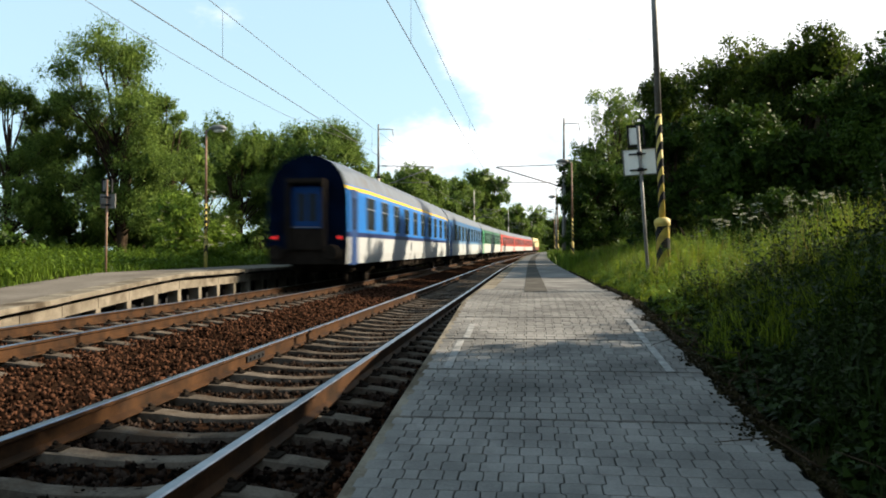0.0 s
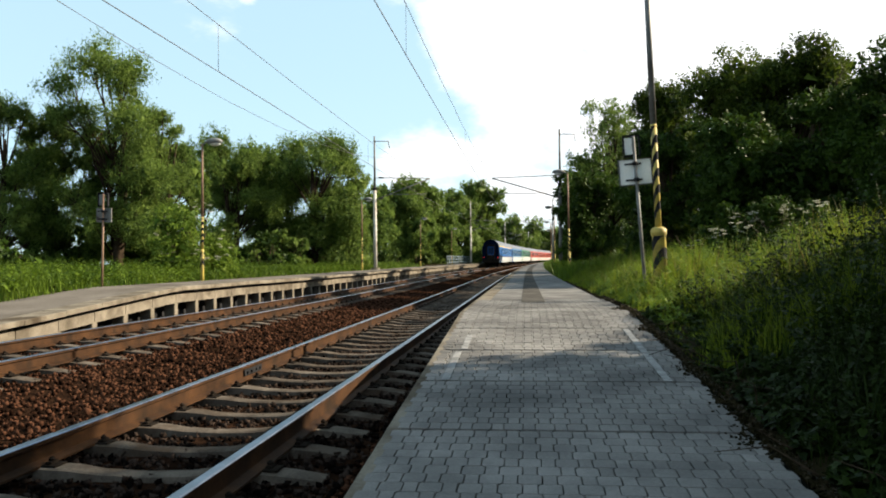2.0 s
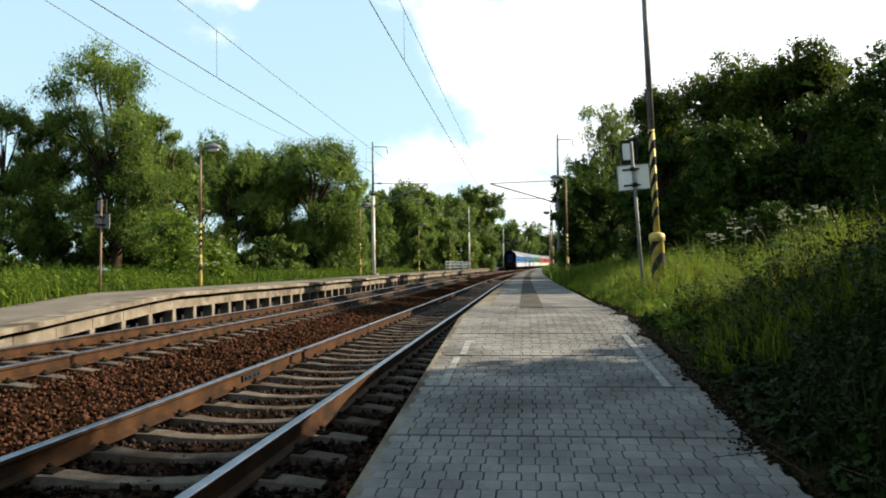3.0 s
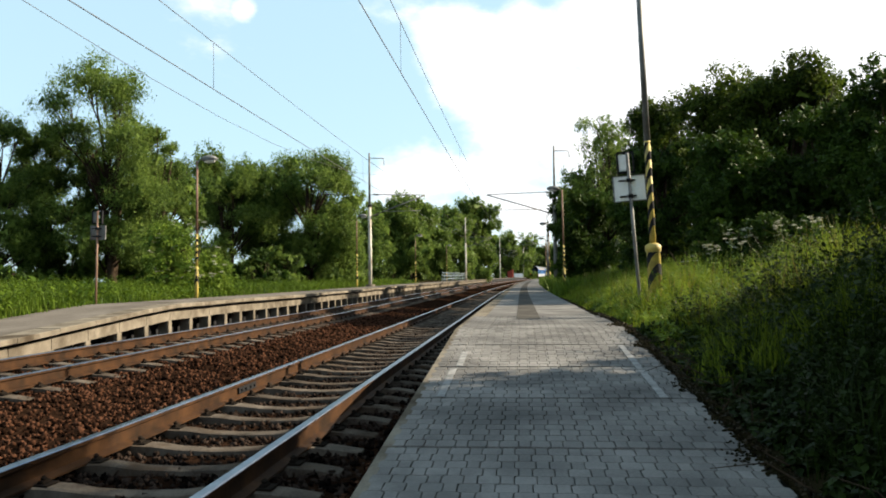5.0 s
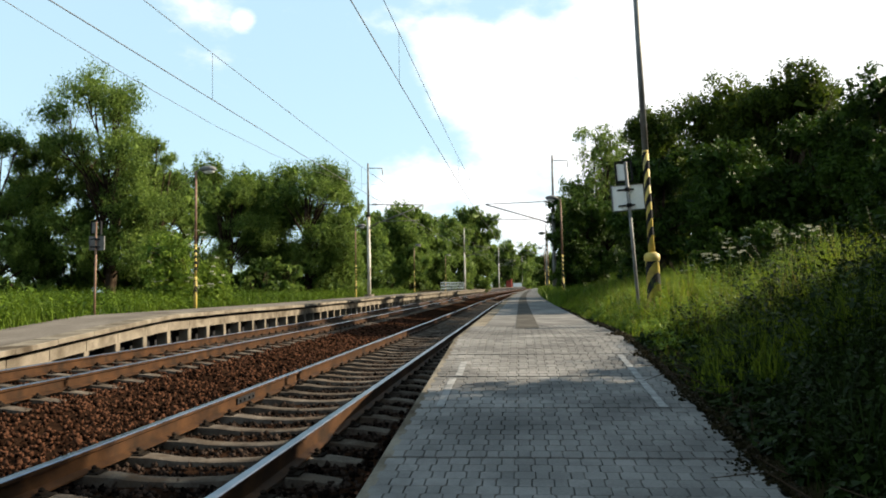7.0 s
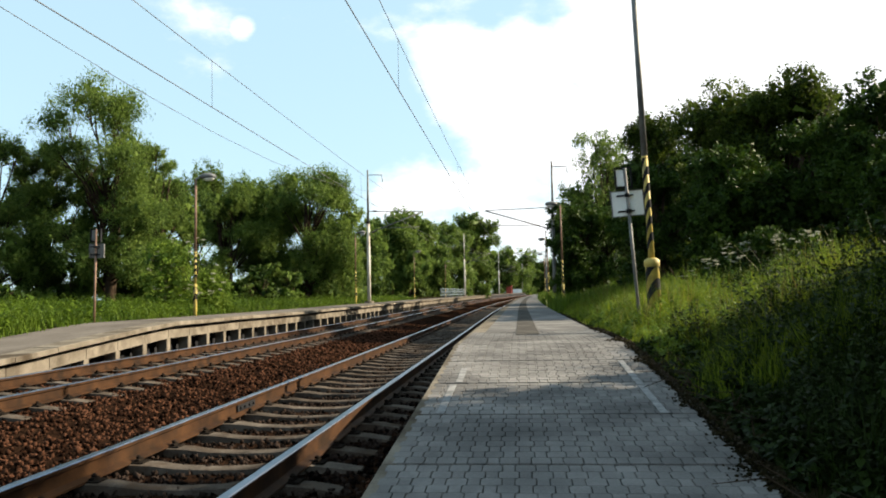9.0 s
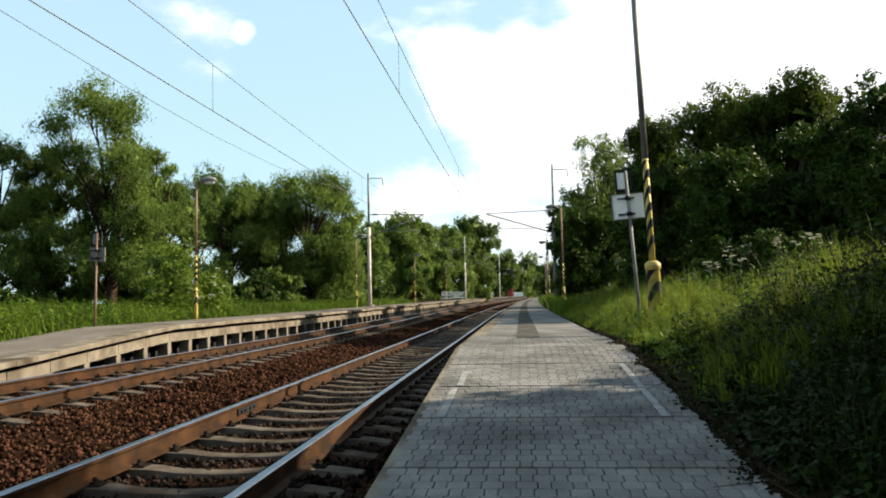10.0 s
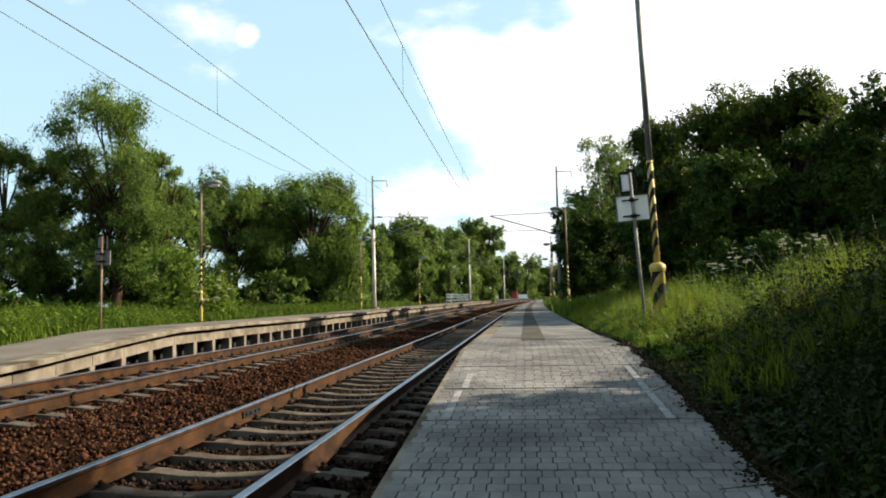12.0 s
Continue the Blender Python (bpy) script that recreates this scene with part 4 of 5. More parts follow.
def motions():
    for ob, ahead in TRAIN:
        rows = []
        for k in range(13):
            s = TRAIN_FROM + TRAIN_SPEED * k + ahead
            a, b = line(s, FAR_X, FAR_UP), line(s + COACH, FAR_X, FAR_UP)
            d = b - a
            rows.append((float(k), Matrix.Translation(a) @ pose(0, 0, 0, math.degrees(math.atan2(d.z, math.hypot(d.x, d.y))), 0, math.degrees(math.atan2(-d.x, d.y)))))
        walk(ob, rows)


# ---- plants ----
def leaves(rng, centres, radii, n, size, droop=0.0, shell=0.55, slim=0.45, corners=4):
    """Leaf blades round lobes: arrays of vertices and faces (two triangles a leaf, folded along its rib)."""
    k = rng.choice(len(centres), n, p=(radii.prod(1) ** 0.67) / (radii.prod(1) ** 0.67).sum())
    d = rng.normal(size=(n, 3))
    d /= np.linalg.norm(d, axis=1)[:, None]
    r = shell + (1 - shell) * rng.random(n) ** 0.7
    r *= 1 + 0.22 * np.sin(d[:, 0] * 7 + k) * np.sin(d[:, 1] * 6 + 2 * k) * np.sin(d[:, 2] * 5 + 3 * k) + rng.normal(0, 0.07, n)
    p = centres[k] + d * radii[k] * r[:, None]
    along = rng.normal(size=(n, 3)) + d * 0.5
    along[:, 2] -= droop * 2.2
    along /= np.linalg.norm(along, axis=1)[:, None]
    side = np.cross(along, rng.normal(size=(n, 3)) + d * 0.6)
    side /= np.linalg.norm(side, axis=1)[:, None] + 1e-9
    s = size * rng.uniform(0.6, 1.35, n)[:, None]
    up = np.cross(side, along)
    if corners == 3:
        foot, wide = p - along * s, side * s * slim * 1.2
        v = np.stack([foot - wide, foot + wide + up * s * 0.3, p + along * s], 1).reshape(-1, 3)
        return v, np.arange(3 * n).reshape(-1, 3)
    a = p - along * s
    b = p + side * s * slim + up * s * 0.18
    c = p + along * s
    e = p - side * s * slim + up * s * 0.18
    v = np.stack([a, b, c, e], 1).reshape(-1, 3)
    f = np.arange(4 * n).reshape(-1, 4)
    return v, f


def tree(x, y, z, height, spread, seed, leaf, label, n=9000, size=0.14, droop=0.25, crown_from=0.2, trunks=1, lobes=16, trunk_r=0.22, flat=0.8, name="tree", lean=(0, 0), wide=0.42, core=0.06, lobe=(0.26, 0.42)):
    rng = np.random.default_rng(seed)
    t = thing(name, pose(x, y, z), label, "tree" if name == "tree" else "bush", "trees and bushes by the line")
    zc = rng.uniform(crown_from + 0.06, 0.9, lobes)
    prof = np.sqrt(np.clip(1 - np.abs((zc - wide) / np.where(zc > wide, 0.98 - wide, wide + 0.14)) ** 2.4, 0.15, 1))
    ang = rng.uniform(0, 6.283, lobes) + np.arange(lobes) * 2.4
    rad = spread * 0.72 * prof * np.sqrt(rng.uniform(0.12, 1, lobes))
    cen = np.stack([rad * np.cos(ang) + lean[0] * zc * height, rad * np.sin(ang) + lean[1] * zc * height, zc * height], 1)
    rr = spread * rng.uniform(*lobe, lobes)
    rad3 = np.stack([rr, rr, rr * flat * rng.uniform(0.75, 1.1, lobes)], 1)
    over = cen[:, 2] + rad3[:, 2] * 1.05 - height
    cen[:, 2] -= np.maximum(over, 0)
    # sprays of leaves on twigs round the lobes, hanging a little
    m = max(40, n // 42)
    k = rng.choice(lobes, m, p=rr ** 2 / (rr ** 2).sum())
    d = rng.normal(size=(m, 3))
    d /= np.linalg.norm(d, axis=1)[:, None]
    reach = np.where(rng.random(m) < 0.22, rng.uniform(0.2, 0.8, m), rng.uniform(0.8, 1.12, m))
    sc = cen[k] + d * rad3[k] * reach[:, None]
    sc[:, 2] = np.maximum(sc[:, 2], 0.15)
    sr = spread * rng.uniform(0.07, 0.15, m)
    srad = np.stack([sr, sr, sr * (0.8 + 1.6 * droop)], 1)
    v, f = leaves(rng, sc, srad, n, size, droop, 0.1, 0.3 if leaf is M_LEAF_A else 0.42, 3)
    # larger leaves added inside the lobes, to close gaps and shade the crown
    vi, fi = leaves(rng, cen, rad3 * 0.8, int(n * core), size * 2.6, droop, 0.0, 0.5, 3)
    v, f = np.concatenate([v, vi]), np.concatenate([f, fi + len(v)])
    bm = bmesh.new()
    for k in range(trunks):
        dx, dy = (rng.uniform(-0.5, 0.5, 2) * (trunks > 1))
        top = Vector((dx * 2 + lean[0] * height * 0.7, dy * 2 + lean[1] * height * 0.7, height * 0.72))
        mid = Vector((dx + rng.uniform(-0.2, 0.2), dy + rng.uniform(-0.2, 0.2), height * 0.33))
        bm_tube(bm, [(dx * 0.5, dy * 0.5, -0.4), (dx * 0.6, dy * 0.6, 0.3), mid, top], [trunk_r * 1.5, trunk_r, trunk_r * 0.75, trunk_r * 0.2], 9)
    part("trunk", bm, t, "", None, M_BARK)
    for c in cen:
        c = Vector(c)
        st = Vector((lean[0] * c.z * 0.5, lean[1] * c.z * 0.5, max(0.4, c.z * rng.uniform(0.45, 0.7))))
        mid = st.lerp(c, 0.55) + Vector(rng.normal(0, 0.12 * spread * 0.3, 3))
        bm = bm_tube(bmesh.new(), [st, mid, c], [trunk_r * 0.3, trunk_r * 0.18, 0.015], 6)
        for _ in range(3):
            e = c + Vector(rng.normal(0, 0.5, 3)) * rr.mean()
            bm_tube(bm, [mid.lerp(c, 0.4), e], [trunk_r * 0.14, 0.008], 4, False)
        part("limb", bm, t, "", None, M_BARK)
    part("crown", mesh_np("crown", v, f, leaf), t)
    return t


def blades(rng, xy, zs, hgt, width, lean=0.35):
    """Grass blades as bent tapering strips: arrays."""
    n = len(xy)
    a = rng.uniform(0, 6.283, n)
    side = np.stack([np.cos(a), np.sin(a), np.zeros(n)], 1)
    bend = np.stack([-np.sin(a), np.cos(a), np.zeros(n)], 1) * (lean * rng.normal(0.4, 1.1, n) * hgt)[:, None]
    base = np.column_stack([xy, zs])
    w = width * rng.uniform(0.6, 1.3, n)
    vs = []
    for u, ws in ((0, 1.0), (0.55, 0.75)):
        mid = base + bend * (u * u) + np.array([0, 0, 1.0]) * (hgt * u * (1 - 0.15 * u))[:, None]
        vs += [mid - side * (w * ws)[:, None], mid + side * (w * ws)[:, None]]
    vs.append(base + bend + np.array([0, 0, 1.0]) * (hgt * 0.86)[:, None])
    v = np.stack(vs, 1).reshape(-1, 3)
    o = 5 * np.arange(n)[:, None]
    tri = np.array([(0, 1, 3), (0, 3, 2), (2, 3, 4)])
    f = (o[:, None] + tri[None]).reshape(-1, 3)
    return v, f


def field_of(rng, n, o0, o1, s0, s1, power=1.0):
    o = rng.uniform(o0, o1, n)
    s = s0 + (s1 - s0) * rng.random(n) ** power
    xy = np.empty((n, 2))
    z = np.empty(n)
    for i in range(n):
        p = line(s[i], o[i], 0)
        xy[i] = p.x, p.y
        z[i] = ground_h(o[i], s[i]) + rise(s[i])
    return o, s, xy, z


def herbs(rng, xy, z, hgt, per, length, slim=0.32):
    """Leafy stems: a thin stalk with pointed leaves set round it, spreading and drooping, smaller towards the tip."""
    n = len(xy)
    lean = rng.normal(0, 0.22, (n, 2)) * hgt[:, None]
    u = np.sort(rng.uniform(0.12, 1.0, (n, per)), axis=1)
    base = np.empty((n, per, 3))
    base[..., :2] = xy[:, None] + lean[:, None] * (u * u)[..., None]
    base[..., 2] = z[:, None] + hgt[:, None] * u
    a = np.arange(per)[None] * 2.4 + rng.uniform(0, 6.283, (n, 1)) + rng.normal(0, 0.3, (n, per))
    size = length * rng.uniform(0.6, 1.3, (n, 1)) * (1.15 - 0.75 * u) * rng.uniform(0.7, 1.2, (n, per))
    dip = rng.normal(-0.15, 0.4, (n, per))
    way = np.stack([np.cos(a), np.sin(a), dip], -1)
    side = np.stack([-np.sin(a), np.cos(a), rng.normal(0, 0.25, (n, per))], -1)
    sz = size[..., None]
    mid = base + way * sz * 0.5 + np.array([0, 0, 1.0]) * sz * 0.1
    v = np.stack([base, mid + side * sz * slim, base + way * sz - np.array([0, 0, 1.0]) * sz * 0.12, mid - side * sz * slim], 2).reshape(-1, 3)
    f = np.arange(len(v)).reshape(-1, 4)
    a = rng.uniform(0, 6.283, n)
    w = np.stack([np.cos(a), np.sin(a), np.zeros(n)], 1) * 0.004
    foot, tip = np.column_stack([xy, z - 0.05]), np.column_stack([xy + lean, z + hgt])
    vs = np.stack([foot - w, foot + w, tip + w * 0.4, tip - w * 0.4], 1).reshape(-1, 3)
    return np.concatenate([v, vs]), np.concatenate([f, np.arange(len(vs)).reshape(-1, 4) + len(v)])


def lush(o, s):
    """How high the growth stands on the bank: low at the paving's rim, in uneven clumps above."""
    rim = np.clip((o - 1.28) / 1.1, 0.0, 1.0)
    clump = 0.8 + 0.3 * np.sin(o * 2.1 + s * 0.9) * np.sin(s * 1.7) + 0.2 * np.sin(o * 5.3 - s * 2.9)
    return (0.12 + 0.88 * rim) * clump


def grass():
    rng = np.random.default_rng(21)
    # open bank beside the paving
    o, s, xy, z = field_of(rng, 56000, 1.34, 7.5, 6.4, 28, 1.3)
    v, f = blades(rng, xy, z - 0.03, lush(o, s) * rng.uniform(0.35, 0.85, len(o)), 0.0075, 0.4)
    tagged(new("bank_grass", mesh_np("bank_grass", v, f, M_GRASS)), "tall green grass on the bank beside the paving", "grass", kind="stuff")
    o, s, xy, z = field_of(rng, 2600, 1.5, 7.0, 8, 34, 1.2)
    v, f = blades(rng, xy, z - 0.03, lush(o, s) * rng.uniform(0.6, 1.15, len(o)), 0.005, 0.3)
    tagged(new("dry_stalks", mesh_np("dry_stalks", v, f, M_DRY)), "dry yellowish grass stalks on the bank", "grass", kind="stuff")
    o, s, xy, z = field_of(rng, 2600, 1.45, 6.2, 8.5, 20, 1.2)
    v, f = herbs(rng, xy, z, lush(o, s) * rng.uniform(0.3, 0.85, len(o)), 18, 0.085)
    tagged(new("leafy_plants", mesh_np("leafy_plants", v, f, M_LEAF_C)), "leafy plants among the tall grass of the bank", "weeds", kind="stuff")
    # shaded foot of the bank: nettles, creeping shoots and thin grass, darkened as shade
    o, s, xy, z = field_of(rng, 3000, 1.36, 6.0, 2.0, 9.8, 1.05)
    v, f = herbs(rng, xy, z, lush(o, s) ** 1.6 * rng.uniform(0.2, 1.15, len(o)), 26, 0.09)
    tagged(new("bank_weeds", mesh_np("bank_weeds", v, f, M_WEED_SHADED)), "leafy weeds and nettles on the bank, their green darkened for shade", "weeds", kind="stuff")
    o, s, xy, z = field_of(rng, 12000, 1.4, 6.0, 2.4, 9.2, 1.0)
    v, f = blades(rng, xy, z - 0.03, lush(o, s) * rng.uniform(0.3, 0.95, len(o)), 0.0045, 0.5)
    tagged(new("shaded_grass", mesh_np("shaded_grass", v, f, M_WEED_SHADED)), "thin grass among the weeds of the bank, coloured dark for shade", "grass", kind="stuff")
    # earth, dead leaves and creeping shoots over the rim of the paving
    n = 4600
    s = rng.uniform(2.4, 14.0, n)
    reach = 0.035 + 0.06 * np.clip(np.sin(s * 2.3) * np.sin(s * 0.9 + 1) + 0.5 * np.sin(s * 6.1), 0, 1.2)
    o = 1.34 - np.abs(rng.normal(0, 1, n)) * reach
    zz = np.array([ramp_z(q) for q in s])
    base = np.array([(1, 0, 0), (-1, 0, 0), (0, 1, 0), (0, -1, 0), (0, 0, 0.6), (0, 0, -0.6)], float)
    tri = np.array([(0, 2, 4), (2, 1, 4), (1, 3, 4), (3, 0, 4), (2, 0, 5), (1, 2, 5), (3, 1, 5), (0, 3, 5)])
    v = base[None] * (rng.uniform(0.006, 0.018, (n, 1, 1)) * rng.uniform(0.6, 1.3, (n, 6, 1))) + np.column_stack([o, s, zz + 0.004])[:, None]
    tagged(new("earth_crumbs", mesh_np("earth_crumbs", v.reshape(-1, 3), (tri[None] + 6 * np.arange(n)[:, None, None]).reshape(-1, 3), M_SOIL)), "dark earth crumbled over the paving's rim", "earth", kind="stuff")
    keep = rng.random(n) < 0.3
    v, f = leaves(rng, np.column_stack([o, s, zz + 0.016])[keep], np.tile([[0.04, 0.04, 0.012]], (int(keep.sum()), 1)), 1800, 0.013, 0.0, 0.1, 0.5)
    tagged(new("leaf_litter", mesh_np("leaf_litter", v, f, M_DEAD)), "dead brown leaves over the paving's rim", "leaf litter", kind="stuff")
    # bare twigs lying along the rim
    for _ in range(26):
        q, a, l = rng.uniform(2.8, 8.5), rng.uniform(0.6, 2.6), rng.uniform(0.2, 0.5)
        x = rng.uniform(1.3, 1.6)
        h = ramp_z(q) + 0.03
        pts = [(x, q, h), (x + 0.5 * l * math.cos(a), q + 0.5 * l * math.sin(a), h + rng.uniform(0.02, 0.1)), (x + l * math.cos(a + 0.3), q + l * math.sin(a + 0.3), h + rng.uniform(0.0, 0.12))]
        tagged(new("twig", part_mesh(tube(pts, [0.006, 0.004, 0.002], 5), "twig", M_BARK)), "thin dead twig lying at the paving's rim", "twig", "twigs at the rim")
    # further along the bank
    o, s, xy, z = field_of(rng, 18000, 1.2, 6.0, 27, 110, 1.4)
    v, f = blades(rng, xy, z - 0.03, rng.uniform(0.3, 0.8, len(o)), 0.016, 0.4)
    tagged(new("verge_grass", mesh_np("verge_grass", v, f, M_MEADOW)), "green grass in the verge along the line", "grass", kind="stuff")
    # opposite verge
    o, s, xy, z = field_of(rng, 2400, -17, -11.0, 13, 60, 1.5)
    v, f = herbs(rng, xy, z, rng.uniform(0.2, 0.7, len(o)), 12, 0.16)
    tagged(new("meadow_weeds", mesh_np("meadow_weeds", v, f, M_MEADOW)), "leafy weeds among the meadow grass", "weeds", kind="stuff")
    o, s, xy, z = field_of(rng, 46000, -18, -10.6, 13, 80, 1.7)
    clump = 0.8 + 0.35 * np.sin(o * 1.3 + s * 0.5) * np.sin(s * 0.8) + 0.2 * np.sin(o * 3.1 - s * 1.9)
    v, f = blades(rng, xy, z - 0.03, clump * rng.uniform(0.25, 0.65, len(o)) * np.clip((-10.4 - o) / 0.8, 0.3, 1), 0.013, 0.4)
    tagged(new("meadow_grass", mesh_np("meadow_grass", v, f, M_MEADOW)), "green meadow grass behind the opposite platform", "grass", kind="stuff")


def umbels():
    """White-flowered tall weeds on the bank's crest."""
    rng = np.random.default_rng(3)
    o, s, xy, z = field_of(rng, 22, 3.4, 6.3, 14.5, 17.8, 1.0)
    for i in range(len(o)):
        h = rng.uniform(0.7, 1.15)
        t = thing("flowering_weed", pose(xy[i][0], xy[i][1], z[i]), "tall green weed with flat white flower heads", "weed", "flowering weeds")
        bm = tube([(0, 0, -0.1), (0.03, 0.02, h * 0.6), (0.05, 0, h)], [0.008, 0.006, 0.004], 5)
        part("stem", bm, t, "", None, M_GRASS)
        v, f = leaves(rng, np.array([[0.02, 0, h * 0.45]]), np.array([[0.2, 0.2, h * 0.4]]), 70, 0.05, 0.1, 0.2, 0.5)
        part("foliage", mesh_np("foliage", v, f, M_LEAF_B), t)
        for _ in range(4):
            c = np.array([[rng.uniform(-0.12, 0.12), rng.uniform(-0.12, 0.12), h + rng.uniform(-0.1, 0.03)]])
            v, f = leaves(rng, c, np.array([[0.06, 0.06, 0.012]]), 26, 0.012, 0, 0.1, 0.8)
            tagged(part("flower_head", mesh_np("flower_head", v, f, M_FLOWER), t), "flat white blossom", kind="stuff")



def trees():
    W = "tall willow with an open grey-green crown behind the opposite platform"
    G = "broad leafy willow with dense grey-green crown"
    K = "dense dark-leaved tree on the bank"
    tree(-18.55, 34.4, 0.4, 11.2, 3.2, 207, M_LEAF_A, W, 62000, 0.058, 0.3, 0.14, 2, 46, 0.2, 0.8, wide=0.66, core=0.04, lobe=(0.2, 0.33))
    tree(-17.2, 36.5, 0.4, 9.0, 1.6, 210, M_LEAF_A, W, 24000, 0.056, 0.3, 0.1, 2, 24, 0.15, core=0.03, lobe=(0.22, 0.36))
    tree(-22.2, 35.0, 0.3, 9.0, 2.1, 11, M_LEAF_A, W, 46000, 0.058, 0.3, 0.12, 2, 30, 0.2, wide=0.6, core=0.04, lobe=(0.22, 0.36))
    tree(-22.7, 33.0, 0.3, 9.0, 2.3, 12, M_LEAF_A, W, 30000, 0.058, 0.3, 0.08, 1, 24, 0.18, wide=0.6, core=0.04, lobe=(0.24, 0.38))
    tree(-20.2, 36.0, 0.4, 6.6, 1.8, 211, M_LEAF_A, W, 16000, 0.06, 0.28, 0.05, 2, 18, 0.17)
    tree(-18.0, 38.0, 0.4, 6.4, 1.9, 212, M_LEAF_A, W, 18000, 0.065, 0.28, 0.05, 2, 18, 0.17)
    tree(-20.6, 44.1, 0.3, 8.3, 2.6, 13, M_LEAF_A, W, 16000, 0.095, 0.28, 0.05, 1, 18, 0.2)
    tree(-20.2, 54.0, 0.4, 10.6, 3.4, 14, M_LEAF_A, G, 44000, 0.08, 0.3, 0.08, 2, 30, 0.25)
    tree(-18.4, 57.5, 0.4, 10.0, 3.4, 18, M_LEAF_A, G, 26000, 0.105, 0.3, 0.0, 2, 26, 0.22)
    tree(-14.9, 56.0, 0.4, 10.6, 3.9, 15, M_LEAF_A, G, 64000, 0.08, 0.35, 0.0, 2, 40, 0.25, wide=0.5)
    tree(-13.2, 58.0, 0.4, 8.6, 2.3, 17, M_LEAF_A, G, 18000, 0.105, 0.35, 0.0, 1, 20, 0.2)
    tree(-24.9, 60.0, 0.4, 9.6, 3.4, 16, M_LEAF_A, G, 14000, 0.12, 0.25, 0.0, 1, 18, 0.22)
    tree(-16.1, 100.0, 0.6, 11.6, 4.8, 19, M_LEAF_A, G, 26000, 0.19, 0.35, 0.0, 1, 30, 0.25, wide=0.5)
    tree(-18.5, 88.0, 0.5, 8.8, 4.6, 20, M_LEAF_A, G, 18000, 0.18, 0.3, 0.0, 1, 24, 0.2)
    tree(-13.4, 97.0, 0.5, 6.4, 3.2, 39, M_LEAF_A, G, 12000, 0.18, 0.3, 0.0, 1, 18, 0.2)
    tree(-12.9, 117.0, 0.6, 11.6, 4.4, 21, M_LEAF_A, G, 22000, 0.2, 0.35, 0.0, 1, 28, 0.25, wide=0.5)
    tree(-10.9, 128.0, 0.7, 12.4, 4.4, 22, M_LEAF_A, G, 20000, 0.21, 0.3, 0.0, 1, 26, 0.25, wide=0.5)
    tree(-8.1, 140.0, 0.7, 15.4, 4.7, 23, M_LEAF_A, G, 26000, 0.22, 0.25, 0.0, 1, 32, 0.25, wide=0.6)
    tree(-6.4, 160.0, 0.8, 12.0, 3.6, 24, M_LEAF_A, G, 12000, 0.26, 0.2, 0.0, 1, 18, 0.25)
    tree(-4.6, 200.0, 1.0, 11.5, 5.0, 40, M_LEAF_A, G, 12000, 0.3, 0.2, 0.0, 1, 18, 0.3)
    tree(-2.4, 256.1, 1.2, 14.6, 9.1, 25, M_LEAF_A, G, 13000, 0.342, 0.2, 0.0, 1, 22, 0.3, wide=0.5)
    tree(2.9, 301.9, 1.3, 12.5, 8.4, 26, M_LEAF_A, G, 11000, 0.380, 0.2, 0.0, 1, 20, 0.3)
    tree(7.1, 332.5, 1.4, 13.7, 9.8, 27, M_LEAF_A, G, 11000, 0.399, 0.2, 0.0, 1, 20, 0.3)
    tree(13.4, 302.9, 1.4, 11.7, 8.8, 28, M_LEAF_B, G, 7000, 0.4, 0.2, 0.0, 1, 16, 0.3)
    tree(4.8, 44.7, 1.2, 9.2, 2.7, 29, M_LEAF_A, "open grey-green willow on the bank", 22000, 0.075, 0.25, 0.05, 2, 26, 0.16, core=0.02)
    tree(3.7, 55.0, 1.2, 7.8, 2.2, 30, M_LEAF_B, K, 12000, 0.1, 0.2, 0.0, 1, 18, 0.18)
    tree(3.2, 40.5, 1.2, 4.2, 1.9, 31, M_LEAF_B, K, 12000, 0.085, 0.15, 0.0, 1, 18, 0.15)
    tree(6.5, 36.5, 1.4, 7.9, 2.3, 32, M_LEAF_D, K, 24000, 0.078, 0.2, 0.02, 1, 26, 0.2, wide=0.6)
    tree(8.0, 31.9, 1.4, 8.0, 2.9, 33, M_LEAF_D, K, 44000, 0.07, 0.25, 0.05, 2, 38, 0.22, wide=0.66)
    tree(9.7, 30.1, 1.5, 7.5, 2.3, 34, M_LEAF_D, K, 34000, 0.07, 0.25, 0.05, 2, 32, 0.22, wide=0.66)
    tree(5.2, 29.4, 1.3, 4.6, 2.0, 35, M_LEAF_B, K, 18000, 0.075, 0.1, 0.0, 1, 20, 0.14)
    tree(7.2, 27.0, 1.4, 4.6, 2.3, 36, M_LEAF_B, K, 22000, 0.07, 0.1, 0.0, 1, 24, 0.14)
    tree(9.0, 25.4, 1.5, 4.7, 2.2, 37, M_LEAF_B, K, 22000, 0.07, 0.1, 0.0, 1, 24, 0.15)
    tree(10.5, 23.1, 1.5, 5.7, 2.2, 38, M_LEAF_B, K, 34000, 0.068, 0.15, 0.0, 2, 30, 0.22, wide=0.6)
    tree(9.4, 19.5, 1.5, 3.2, 1.4, 41, M_LEAF_B, K, 14000, 0.06, 0.1, 0.0, 1, 18, 0.12)
    # flowering elder bush and shrubs
    tree(-12.7, 29.9, 0.6, 3.0, 2.1, 70, M_LEAF_C, "bright green elder bush with cream blossoms", 13000, 0.055, 0.1, 0.0, 3, 20, 0.06, name="bush")
    elder = bpy.data.objects["bush"]
    rng = np.random.default_rng(8)
